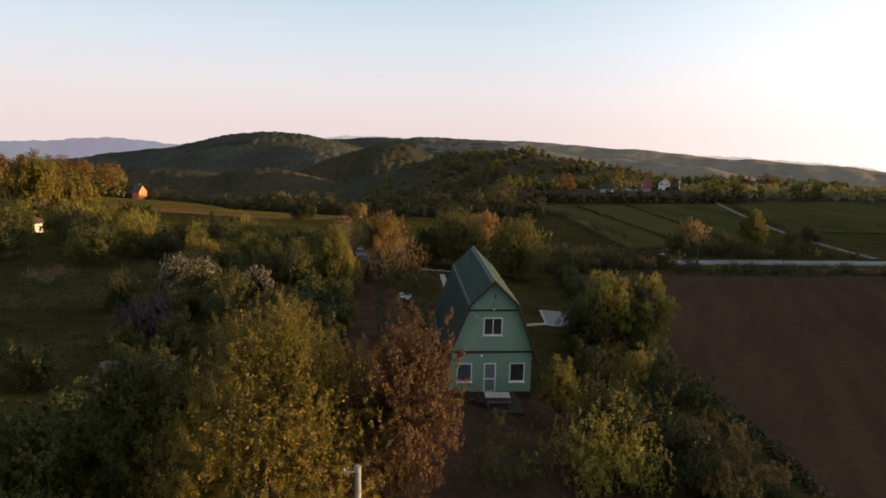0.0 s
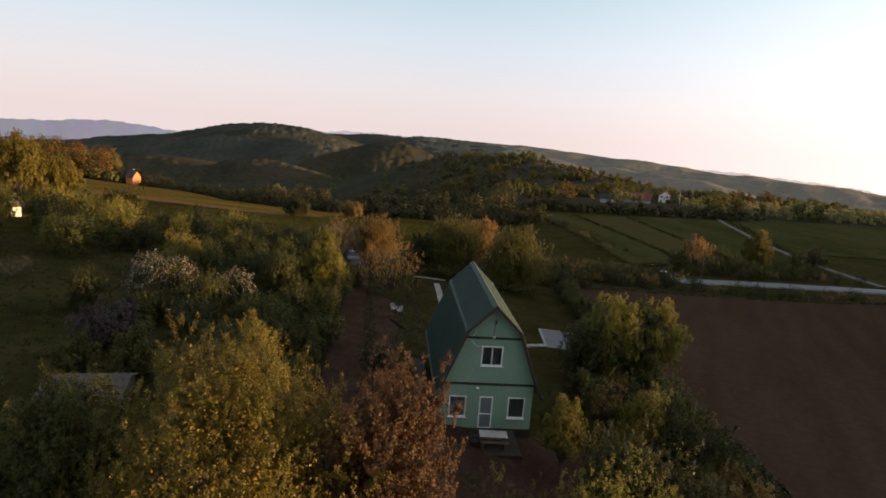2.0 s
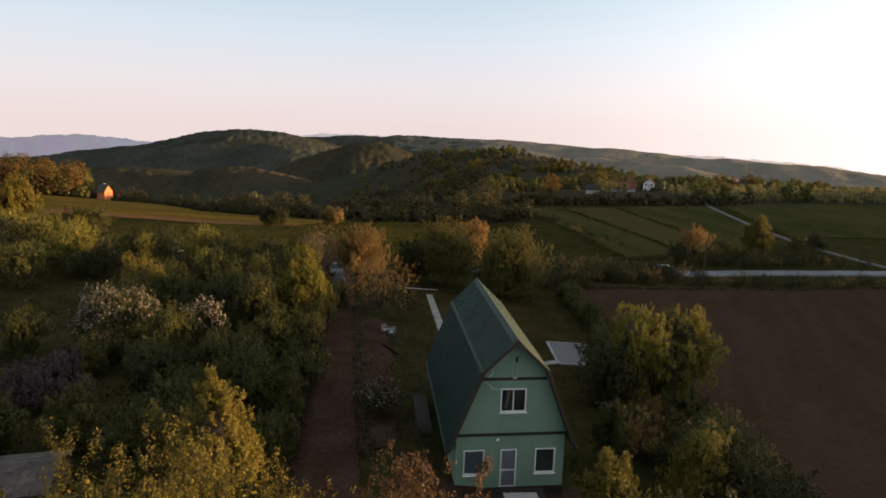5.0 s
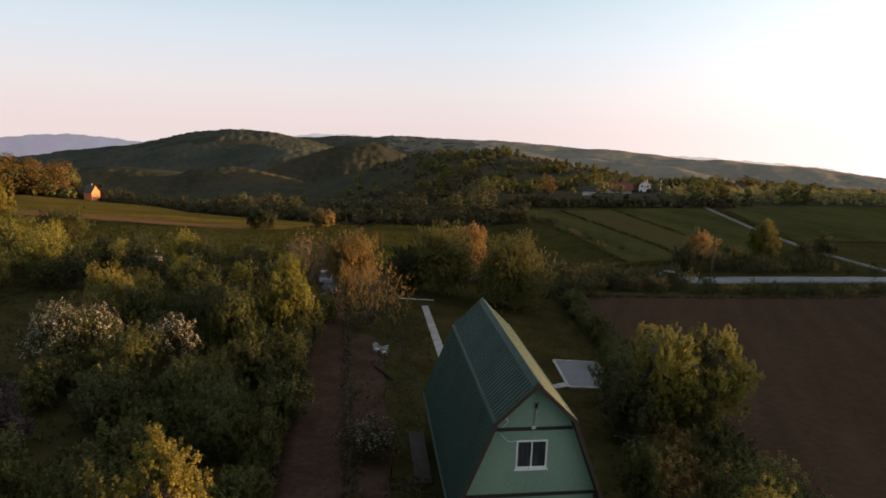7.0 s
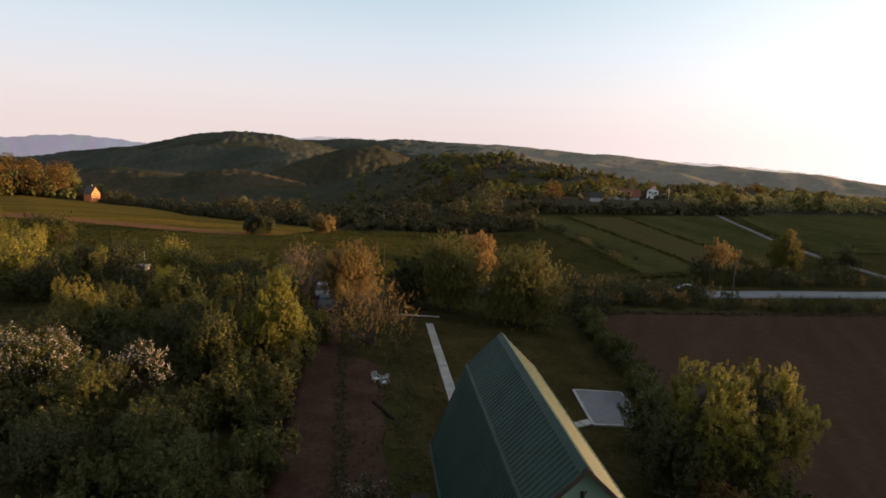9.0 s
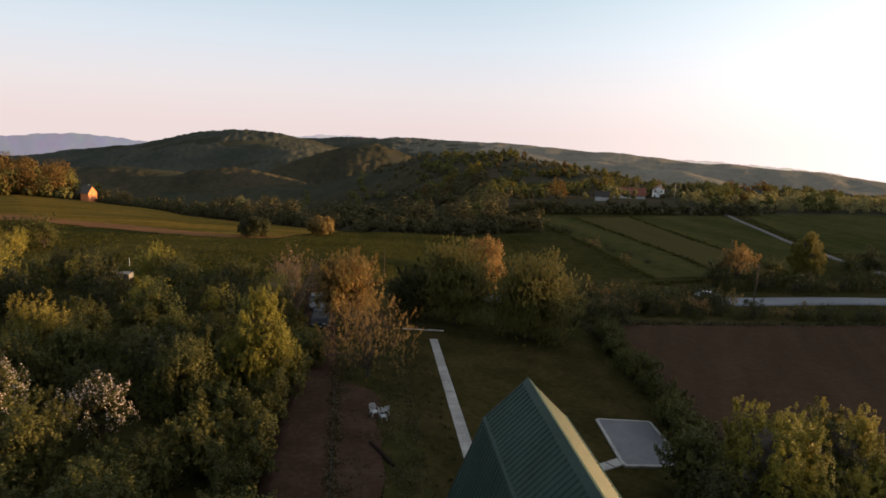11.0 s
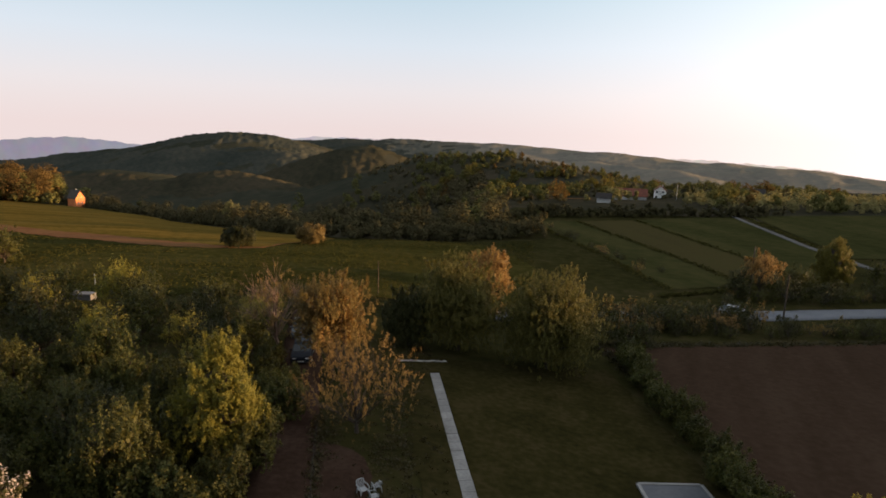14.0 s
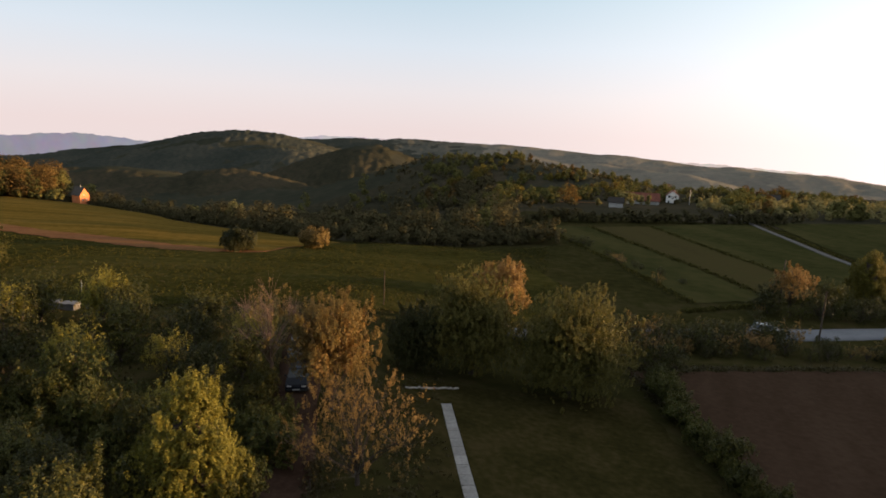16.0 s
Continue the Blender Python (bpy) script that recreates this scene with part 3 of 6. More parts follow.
def crowns(x, y, size, seed):
    """Rounded tree tops of about the given width set side by side, 0 to 1."""
    gx, gy = np.floor(x / size), np.floor(y / size)
    best = np.zeros(np.shape(x))
    for di in (-1, 0, 1):
        for dj in (-1, 0, 1):
            i, j = gx + di, gy + dj
            cx, cy = (i + lattice(i, j, seed)) * size, (j + lattice(i, j, seed + 3)) * size
            tall, wide = 0.45 + 0.55 * lattice(i, j, seed + 7), size * (0.55 + 0.35 * lattice(i, j, seed + 9))
            best = np.maximum(best, tall * np.sqrt(np.clip(1 - ((x - cx) ** 2 + (y - cy) ** 2) / wide ** 2, 0, 1)))
    return best


def wooded(x, y):
    """How far the ground is under trees, from 0 (open fields) to 1: patches over the hills."""
    d, az = bearing(x, y)
    patch = waves(x, y, 260, 65) + 0.6 * waves(x, y, 90, 66) + np.interp(az, [-26, -10, 0, 8, 14], [0.35, 0.6, 0.8, 0.5, 0.15])
    valley = np.clip((d - np.interp(az, RIM[0], RIM[1]) - 14) / 14, 0, 1) * np.clip((13 - az) / 3, 0, 1)
    # bare gap at the crest lets low sun through to the orange house
    hill = np.clip((waves(x, y, 110, 63) + 0.35) * 3, 0, 1) * np.clip((az - 1) / 3, 0, 1) * np.clip((34 - az) / 3, 0, 1) * np.clip((d - 330) / 30, 0, 1) * np.where((np.abs(y - 398) < 14) & (x > 40) & (x < 210), 0, 1)
    return np.where(d < 640, np.maximum(valley * (d < 520), hill), np.clip(patch * 3, 0, 1) * np.clip((d - 430) / 60, 0, 1))


def build_ground():
    """One sheet in rings from the garden to the horizon, with the canopy of the far woods in it."""
    radii = [1.2]
    while radii[-1] < 4950:
        radii.append(radii[-1] * (1.0233 if radii[-1] < 150 or radii[-1] > 2800 else 1.0075))
    radii = np.array(radii)
    fine, rough = np.radians(np.arange(-40, 52, 0.16)), np.radians(np.arange(52, 320, 2.0))
    ang = np.concatenate([fine, rough])
    r, a = np.meshgrid(radii, ang, indexing="ij")
    x, y = -6 + r * np.sin(a), -10 + r * np.cos(a)
    z = height(x, y)
    woody = wooded(x, y)
    z = z + woody * np.interp(r, [160, 430, 900, 1500], [3.6, 4.0, 4.6, 5.5]) * np.where((r > 1000) & (a > 0.12), 0.45, 1.0) * (crowns(x, y, 7.5, 4) * (r < 600) + crowns(x, y, 10, 1) * (r >= 600) + 0.4 * crowns(x, y, 19, 2) - 0.5) * np.interp(r, [2600, 3200], [1, 0])
    verts = np.concatenate([[[-6, -10, ground_at(-6, -10)]], np.stack([x, y, z], -1).reshape(-1, 3)])
    k, rings = len(ang), len(radii)
    i, j = np.meshgrid(np.arange(rings - 1), np.arange(k), indexing="ij")
    a0, a1 = 1 + i * k + j, 1 + i * k + (j + 1) % k
    quads = np.stack([a0, a0 + k, a1 + k, a1], -1).reshape(-1, 4)
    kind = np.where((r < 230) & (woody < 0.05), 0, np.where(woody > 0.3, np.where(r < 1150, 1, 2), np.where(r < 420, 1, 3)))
    # haze-paled colours for the eastern far range, a half-paled band before it
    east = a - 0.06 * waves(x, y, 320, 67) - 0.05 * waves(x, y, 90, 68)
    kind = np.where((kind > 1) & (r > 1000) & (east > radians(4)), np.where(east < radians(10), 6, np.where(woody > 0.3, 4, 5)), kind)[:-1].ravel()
    me = bpy.data.meshes.new("ground")
    tri = np.array([[0, 1 + j, 1 + (j + 1) % k] for j in range(k)])
    nq, nt = len(quads), len(tri)
    me.vertices.add(len(verts))
    me.vertices.foreach_set("co", verts.astype(np.float32).ravel())
    me.loops.add(nq * 4 + nt * 3)
    me.loops.foreach_set("vertex_index", np.concatenate([quads.ravel(), tri.ravel()]).astype(np.int32))
    me.polygons.add(nq + nt)
    me.polygons.foreach_set("loop_start", np.concatenate([np.arange(nq) * 4, nq * 4 + np.arange(nt) * 3]).astype(np.int32))
    me.update(calc_edges=True)
    for m in (GRASS, FOREST, DISTANT, HILL_GRASS, HAZED_SCRUB, HAZED_RANGE, HALF_HAZED_RANGE):
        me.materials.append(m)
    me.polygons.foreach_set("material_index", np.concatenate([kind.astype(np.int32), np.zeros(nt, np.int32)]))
    me.shade_smooth()
    tagged(new("ground", me), "rough grassy ground rolling off into wooded hills", "ground", kind="structure")


def drape(name, label, corners, mat, n, m, lift=0.05, relief=None):
    """A patch of ground cover between four corners (along one side, then back along the other)."""
    (ax, ay), (bx, by), (cx, cy), (dx, dy) = corners
    u, v = np.meshgrid(np.linspace(0, 1, n), np.linspace(0, 1, m), indexing="ij")
    x = (ax * (1 - u) + bx * u) * (1 - v) + (dx * (1 - u) + cx * u) * v
    y = (ay * (1 - u) + by * u) * (1 - v) + (dy * (1 - u) + cy * u) * v
    edge = np.minimum(np.minimum(u, 1 - u) * n, np.minimum(v, 1 - v) * m)
    x, y = x + 0.35 * waves(x, y, 5.0, 11) * (edge < 1), y + 0.35 * waves(x, y, 4.0, 12) * (edge < 1)
    z = height(x, y) + lift
    if relief is not None:
        z = z + relief(x, y) * (edge > 0.5)
    verts = np.stack([x, y, z], -1).reshape(-1, 3)
    faces = [(i * m + j, i * m + j + 1, (i + 1) * m + j + 1, (i + 1) * m + j) for i in range(n - 1) for j in range(m - 1)]
    return tagged(sheet(name, verts.tolist(), faces, mat, smooth=True), label, name.replace("_", " "), kind="structure")


def ribbon(name, label, line, width, mat, lift=0.08, step=1.5, across=5, crown=0.0, category="road"):
    """A way of even width along a line of points, laid on the ground, with a thickness at its edges."""
    line = [np.array(p, float) for p in line]
    dist = np.concatenate([[0], np.cumsum([np.linalg.norm(b - a) for a, b in zip(line, line[1:])])])
    s = np.linspace(0, dist[-1], max(3, int(dist[-1] / step)))
    x = sum(np.interp(s + o, dist, [p[0] for p in line]) for o in (-4, 0, 4)) / 3 if len(line) > 2 else np.interp(s, dist, [p[0] for p in line])
    y = sum(np.interp(s + o, dist, [p[1] for p in line]) for o in (-4, 0, 4)) / 3 if len(line) > 2 else np.interp(s, dist, [p[1] for p in line])
    tx, ty = np.gradient(x), np.gradient(y)
    ln = np.hypot(tx, ty)
    nx, ny = ty / ln, -tx / ln
    offs = np.linspace(-0.5, 0.5, across)
    rows = []
    for k, o in enumerate(offs):
        wob = 0.04 * width * waves(x, y, 6.0, 20 + k) * (abs(o) > 0.49)
        px, py = x + nx * (o * width + wob), y + ny * (o * width + wob)
        rows.append(np.stack([px, py, height(px, py) + lift + crown * (1 - (2 * o) ** 2)], -1))
    for r, side in ((rows[0], 0), (rows[-1], -1)):
        low = r.copy()
        low[:, 2] -= lift + 0.25
        rows.insert(0, low) if side == 0 else rows.append(low)
    grid = np.stack(rows, 1)
    n, m = grid.shape[:2]
    faces = [(i * m + j, (i + 1) * m + j, (i + 1) * m + j + 1, i * m + j + 1) for i in range(n - 1) for j in range(m - 1)]
    return tagged(sheet(name, grid.reshape(-1, 3).tolist(), faces, mat, smooth=True), label, category, kind="structure")


build_ground()
drape("ploughed_field", "bare brown ploughed field with faint furrows", [(20.5, 60), (82, 64), (96, -60), (15.5, -60)], SOIL, 260, 150, 0.16, lambda x, y: 0.009 * np.sin((x * 0.866 - y * 0.5) * 2.6 + 0.8 * waves(x, y, 30, 32)) + 0.03 * waves(x, y, 3.0, 31))
drape("lawn", "short dull green lawn behind the house", [(-2.6, 52), (18.0, 53), (15.0, 11.5), (-3.0, 11.5)], LAWN, 36, 60, 0.035)
def polar_patch(name, label, near, far, mat, n, m, lift):
    """A patch of ground cover between two lines given by bearing and distance from the garden."""
    az = np.linspace(near[0][0], near[-1][0], n)
    d0, d1 = np.interp(az, *zip(*near)), np.interp(az, *zip(*far))
    v = np.linspace(0, 1, m)[None, :]
    d = d0[:, None] * (1 - v) + d1[:, None] * v
    a = np.radians(az)[:, None]
    x, y = -5.6 + d * np.sin(a), -1.5 + d * np.cos(a)
    edge = (v == 0) | (v == 1)
    x, y = x + 0.9 * waves(x, y, 9.0, 11) * edge, y + 0.9 * waves(x, y, 7.0, 12) * edge
    verts = np.stack([x, y, height(x, y) + lift], -1).reshape(-1, 3)
    faces = [(i * m + j, (i + 1) * m + j, (i + 1) * m + j + 1, i * m + j + 1) for i in range(n - 1) for j in range(m - 1)]
    return tagged(sheet(name, verts.tolist(), faces, mat, smooth=True), label, name.replace("_", " "), kind="structure")


STRIP_NEAR = [(-50, 205), (-35, 180), (-29.3, 158), (-25.7, 142), (-21.8, 131), (-17.4, 122.5), (-13.8, 118.5), (-9.5, 118.5), (-3, 149)]
STRIP_FAR = [(-50, 232), (-35, 203), (-29.3, 177), (-25.7, 156), (-21.8, 143), (-17.4, 131.5), (-13.8, 124.5), (-9.5, 119.5), (-3, 149.5)]
polar_patch("meadow", "rough dark green meadow beyond the garden", [(-50, 84), (-30, 82), (0, 78), (14, 80), (20, 84)], [(-50, 206), (-35, 181), (-29.3, 159), (-25.7, 143), (-21.8, 132), (-17.4, 123.5), (-13.8, 119.5), (-9.5, 119.5), (-3, 149.5), (0, 149), (6, 147), (14, 122), (20, 92)], MEADOW, 110, 60, 0.10)
polar_patch("bare_strip", "strip of bare brown earth between meadows", STRIP_NEAR, STRIP_FAR, STRIP, 120, 10, 0.16)
polar_patch("upper_meadow", "sunlit sloping meadow below the wood", [(a, d - 1) for a, d in STRIP_FAR], [(-50, 466), (-29.3, 462), (-24, 447), (-17.4, 274), (-13.8, 226), (-8, 174), (-3, 151)], SUNLIT_MEADOW, 120, 60, 0.10)
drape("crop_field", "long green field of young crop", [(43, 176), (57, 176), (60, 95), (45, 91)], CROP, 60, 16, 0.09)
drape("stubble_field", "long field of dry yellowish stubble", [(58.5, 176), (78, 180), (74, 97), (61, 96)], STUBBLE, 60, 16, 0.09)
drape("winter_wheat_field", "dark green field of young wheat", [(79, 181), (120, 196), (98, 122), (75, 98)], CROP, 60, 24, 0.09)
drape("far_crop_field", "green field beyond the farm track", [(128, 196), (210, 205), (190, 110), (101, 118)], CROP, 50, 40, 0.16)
ROAD = [(8, 72), (30, 74.6), (44, 75.3), (66, 77.6), (90, 76.6), (130, 74), (200, 66), (320, 40)]
ribbon("road", "pale worn asphalt country road", ROAD, 4.6, ASPHALT, 0.16, crown=0.05)
ribbon("farm_track", "pale gravel farm track climbing between fields", [(96, 80), (95.5, 95), (97, 112), (102, 134), (109, 156), (116, 180), (123.5, 203), (131, 224)], 1.7, GRAVEL, 0.18)
ribbon("lane", "reddish packed dirt lane beside the garden", [(-9.0, -70), (-9.1, -10), (-9.2, 4), (-9.6, 16), (-10.4, 38), (-11.0, 47), (-12, 60), (-13, 74)], 3.3, DIRT, 0.17, step=0.8)
drape("vegetable_bed", "dark bare garden bed beside the lane", [(-9.0, 33), (-5.6, 31), (-5.2, 4), (-7.9, 2)], DIRT, 40, 12, 0.10, lambda x, y: 0.04 * waves(x, y, 1.6, 41))
drape("front_yard", "trodden brown earth yard before the house", [(-5.5, 0.5), (6.0, 0.5), (7.0, -26), (-7.0, -26)], DIRT, 30, 60, 0.03, lambda x, y: 0.02 * waves(x, y, 1.5, 42))


drape("hill_pasture", "green pasture on the hill behind the fields", [(84, 452), (112, 400), (100, 362), (68, 396)], MEADOW, 16, 16, 0.6)
drape("farm_strip", "narrow bare strip below the farm", [(54, 299), (101, 280), (100, 272), (55, 288)], STRIP, 20, 6, 0.5)


# ---- backdrop ----
def far_mountains():
    """Horizon mountains, too far off to shift; a glow stands in for their haze."""
    m = bpy.data.materials.new("haze_glow_mountains")
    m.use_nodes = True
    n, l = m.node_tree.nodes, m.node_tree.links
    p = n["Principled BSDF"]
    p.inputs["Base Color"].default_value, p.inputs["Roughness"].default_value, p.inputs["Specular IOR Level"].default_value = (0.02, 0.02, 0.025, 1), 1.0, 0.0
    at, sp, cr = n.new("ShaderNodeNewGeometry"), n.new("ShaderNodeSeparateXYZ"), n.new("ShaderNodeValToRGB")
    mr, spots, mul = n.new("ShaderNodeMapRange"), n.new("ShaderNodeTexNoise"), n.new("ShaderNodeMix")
    # emitted haze colour by bearing: blue in the west, peach towards the sun
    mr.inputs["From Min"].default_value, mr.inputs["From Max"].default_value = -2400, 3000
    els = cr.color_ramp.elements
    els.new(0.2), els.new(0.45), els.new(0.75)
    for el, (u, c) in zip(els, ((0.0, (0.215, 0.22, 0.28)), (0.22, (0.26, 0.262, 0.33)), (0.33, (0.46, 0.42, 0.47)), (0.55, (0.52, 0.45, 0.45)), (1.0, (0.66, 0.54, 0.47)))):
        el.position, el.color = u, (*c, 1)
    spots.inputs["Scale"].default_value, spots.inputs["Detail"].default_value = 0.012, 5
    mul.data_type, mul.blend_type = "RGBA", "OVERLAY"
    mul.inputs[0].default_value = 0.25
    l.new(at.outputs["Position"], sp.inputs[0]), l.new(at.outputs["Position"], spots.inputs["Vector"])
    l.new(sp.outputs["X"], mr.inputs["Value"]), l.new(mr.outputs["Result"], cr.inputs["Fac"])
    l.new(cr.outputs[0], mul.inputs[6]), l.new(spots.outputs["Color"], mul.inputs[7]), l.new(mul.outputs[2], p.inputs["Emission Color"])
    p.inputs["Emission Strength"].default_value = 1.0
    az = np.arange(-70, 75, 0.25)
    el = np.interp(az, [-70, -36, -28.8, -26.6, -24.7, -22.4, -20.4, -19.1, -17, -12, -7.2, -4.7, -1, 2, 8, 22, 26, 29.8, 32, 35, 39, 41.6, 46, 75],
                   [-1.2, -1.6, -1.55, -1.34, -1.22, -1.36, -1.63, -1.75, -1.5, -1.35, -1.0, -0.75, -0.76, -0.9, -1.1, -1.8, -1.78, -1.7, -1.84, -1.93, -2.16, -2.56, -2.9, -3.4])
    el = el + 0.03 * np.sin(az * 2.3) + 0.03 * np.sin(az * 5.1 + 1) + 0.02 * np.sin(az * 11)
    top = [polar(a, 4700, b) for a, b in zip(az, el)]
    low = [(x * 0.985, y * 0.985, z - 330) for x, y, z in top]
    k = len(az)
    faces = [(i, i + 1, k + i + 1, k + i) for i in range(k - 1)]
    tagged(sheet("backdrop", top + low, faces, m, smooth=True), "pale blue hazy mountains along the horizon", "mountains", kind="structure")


far_mountains()


# ---- house ----
def metal_panel(width, length, rib=0.27, depth=0.035):
    """A ribbed roofing sheet, ribs along its length (v), width along u."""
    bm = bmesh.new()
    prof, u = [], 0.0
    while u < width - 1e-6:
        for du, w in ((0, 0), (rib * 0.55, 0), (rib * 0.68, depth), (rib * 0.87, depth)):
            if u + du < width:
                prof.append((u + du, w))
        u += rib
    prof.append((width, 0))
    tops = [[bm.verts.new((a, v, w)) for a, w in prof] for v in (0, length)]
    lows = [[bm.verts.new((a, v, w - 0.012)) for a, w in prof] for v in (0, length)]
    for i in range(len(prof) - 1):
        bm.faces.new((tops[0][i], tops[0][i + 1], tops[1][i + 1], tops[1][i]))
        bm.faces.new((lows[0][i + 1], lows[0][i], lows[1][i], lows[1][i + 1]))
        bm.faces.new((lows[0][i], lows[0][i + 1], tops[0][i + 1], tops[0][i]))
        bm.faces.new((lows[1][i + 1], lows[1][i], tops[1][i], tops[1][i + 1]))
    return bm


def window(parent, name, x0, x1, z0, z1, sashes, blind=None):
    """A white window in the front wall: frame, sill, sashes with panes."""
    w = thing(name, pose(0, 0, 0), "white framed window in the green wall", "")
    w.parent = parent
    f = 0.045
    part("window_frame", boxes((x0, x1, -0.03, 0.09, z1 - f, z1), (x0, x1, -0.03, 0.09, z0, z0 + f), (x0, x0 + f, -0.03, 0.09, z0 + f, z1 - f), (x1 - f, x1, -0.03, 0.09, z0 + f, z1 - f), bevel=0.006), WHITE, w)
    part("window_sill", boxes((x0 - 0.05, x1 + 0.05, -0.12, -0.031, z0 - 0.035, z0 + 0.0), bevel=0.008), WHITE, w)
    wid = (x1 - x0 - 2 * f) / sashes
    for i in range(sashes):
        a, b = x0 + f + i * wid, x0 + f + (i + 1) * wid
        g = 0.028
        sash = part("sash", boxes((a, b, -0.015, 0.05, z1 - f - g, z1 - f - 0.001), (a, b, -0.015, 0.05, z0 + f + 0.001, z0 + f + g), (a, a + g, -0.015, 0.05, z0 + f + g, z1 - f - g), (b - g, b, -0.015, 0.05, z0 + f + g, z1 - f - g), bevel=0.005), WHITE, w)
        pane = part("pane", boxes((a + g, b - g, 0.012, 0.024, z0 + f + g, z1 - f - g)), PANE, sash)
        pane.visible_shadow = False
    if blind:
        bl = bmesh.new()
        for k in range(16):
            zz = z0 + f + 0.05 + k * (z1 - z0 - 2 * f - 0.1) / 16
            box(bl, x0 + f + 0.05, x1 - f - 0.05, 0.055, 0.075, zz, zz + (z1 - z0 - 2 * f - 0.1) / 16 - 0.008)
        part("blind", bl, blind, w, "lowered blue-grey slatted blind")
    else:
        cu = bmesh.new()
        steps = 9
        wd = (x1 - x0 - 2 * f - 0.02) / steps
        for k in range(steps):
            a = x0 + f + 0.01 + k * wd
            prism(cu, [(a, 0.16), (a + wd * 0.5, 0.13), (a + wd, 0.16), (a + wd, 0.165), (a + wd * 0.5, 0.135), (a, 0.165)], z0 + f, z1 - f, "z")
        bmesh.ops.recalc_face_normals(cu, faces=cu.faces[:])
        part("curtain", cu, CURTAIN, w, "thin grey net curtain")
    return w


def build_house():
    h = thing("house", pose(0, 0, 0), "pale green gabled house with a dark green ribbed metal mansard roof", "house")
    L, WX = 11.1, 2.75
    RX, RZ, KX, KZ, EX, EZ = 0.0, 7.95, 1.65, 6.33, 3.2, 2.3          # ridge, knee and eave of the roof
    def verge(z):
        """Half width of the gable wall under the roof at the height z."""
        return (KX - 0.12) + (EX - KX) * (KZ - z) / (KZ - EZ) - 0.02 if z < KZ - 0.12 else (RZ - 0.16 - z) * KX / (RZ - KZ)
    # front wall, with real openings
    bm = bmesh.new()
    T = 0.24
    lw, dr, rw = (-2.35, -1.30, 0.77, 2.12), (-0.49, 0.33, 0.08, 2.12), (1.26, 2.31, 0.77, 2.12)
    zt = 2.95
    xs = [(-WX, lw[0]), (lw[1], dr[0]), (dr[1], rw[0]), (rw[1], WX)]
    for a, b in xs:
        prism(bm, [(a, -0.5), (b, -0.5), (b, zt), (a, zt)], 0, T)
    for a, b, z0, z1 in (lw, dr, rw):
        prism(bm, [(a, z1), (b, z1), (b, zt), (a, zt)], 0, T)
        prism(bm, [(a, -0.5), (b, -0.5), (b, z0), (a, z0)], 0, T)
    uw = (-0.62, 0.67, 4.10, 5.34)
    zk = KZ - 0.14
    def side(s, inner):
        pts = [(inner[0], zt), (s * verge(zt), zt), (s * verge(zk), zk), (inner[1], zk)]
        return pts if s > 0 else pts[::-1]
    prism(bm, [(uw[1], zt), (verge(zt), zt), (verge(zk), zk), (uw[1], zk)], 0, T)
    prism(bm, [(uw[0], zk), (-verge(zk), zk), (-verge(zt), zt), (uw[0], zt)], 0, T)
    prism(bm, [(uw[0], zt), (uw[1], zt), (uw[1], uw[2]), (uw[0], uw[2])], 0, T)
    prism(bm, [(uw[0], uw[3]), (uw[1], uw[3]), (uw[1], zk), (uw[0], zk)], 0, T)
    prism(bm, [(-verge(zk), zk), (verge(zk), zk), (0, RZ - 0.17)], 0, T)
    bmesh.ops.remove_doubles(bm, verts=bm.verts[:], dist=0.001)
    part("front_wall", bm, WALL, h, "pale green rendered gable wall")
    bm = bmesh.new()
    prism(bm, [(-WX, -1.6), (WX, -1.6), (WX, zt), (verge(zt), zt), (verge(zk), zk), (0, RZ - 0.17), (-verge(zk), zk), (-verge(zt), zt), (-WX, zt)], L - T, L)
    bmesh.ops.recalc_face_normals(bm, faces=bm.faces[:])
    part("back_wall", bm, WALL, h)
    part("side_wall", boxes((-WX, -WX + T, T, L - T, -1.6, zt)), WALL, h)
    part("side_wall", boxes((WX - T, WX, T, L - T, -1.6, zt)), WALL, h)
    part("upper_floor", boxes((-WX + T, WX - T, T, L - T, 2.72, 2.95)), DARK, h)
    part("ground_floor", boxes((-WX + T, WX - T, T, L - T, -0.1, 0.05)), DARK, h)
    part("plinth", boxes((-WX - 0.05, WX + 0.05, -0.05, -0.002, -0.6, 0.06), bevel=0.01), CONCRETE_DARK, h, "grey concrete plinth")
    # dark boards across the gable
    part("band", boxes((-verge(2.9) - 0.02, verge(2.9) + 0.02, -0.05, -0.003, 2.86, 3.01), bevel=0.008), BAND, h, "dark brown board between the storeys")
    part("band", boxes((-verge(5.9) + 0.02, verge(5.9) - 0.02, -0.05, -0.003, 5.78, 5.92), bevel=0.008), BAND, h)
    # roof: four planes of ribbed sheets
    y0, y1 = -0.45, L + 0.4
    npan = 11
    wpan = (y1 - y0) / npan
    planes = []
    for s in (-1, 1):
        planes += [(s, (0.0, RZ), (KX, KZ), "upper"), (s, (KX, KZ), (EX, EZ), "lower")]
    for s, (ax, az), (bx, bz), tag in planes:
        length = math.hypot(bx - ax, bz - az)
        base = metal_panel(wpan - 0.004, length)
        plane = thing("roof_slope", pose(0, 0, 0), "dark green ribbed metal roof slope", "")
        plane.parent = h
        first = part("roof_panel", base, ROOF, plane)
        down = Vector((s * (bx - ax), 0, bz - az)).normalized()
        along = Vector((0, 1, 0))
        nor = along.cross(down) if along.cross(down).z > 0 else -along.cross(down)
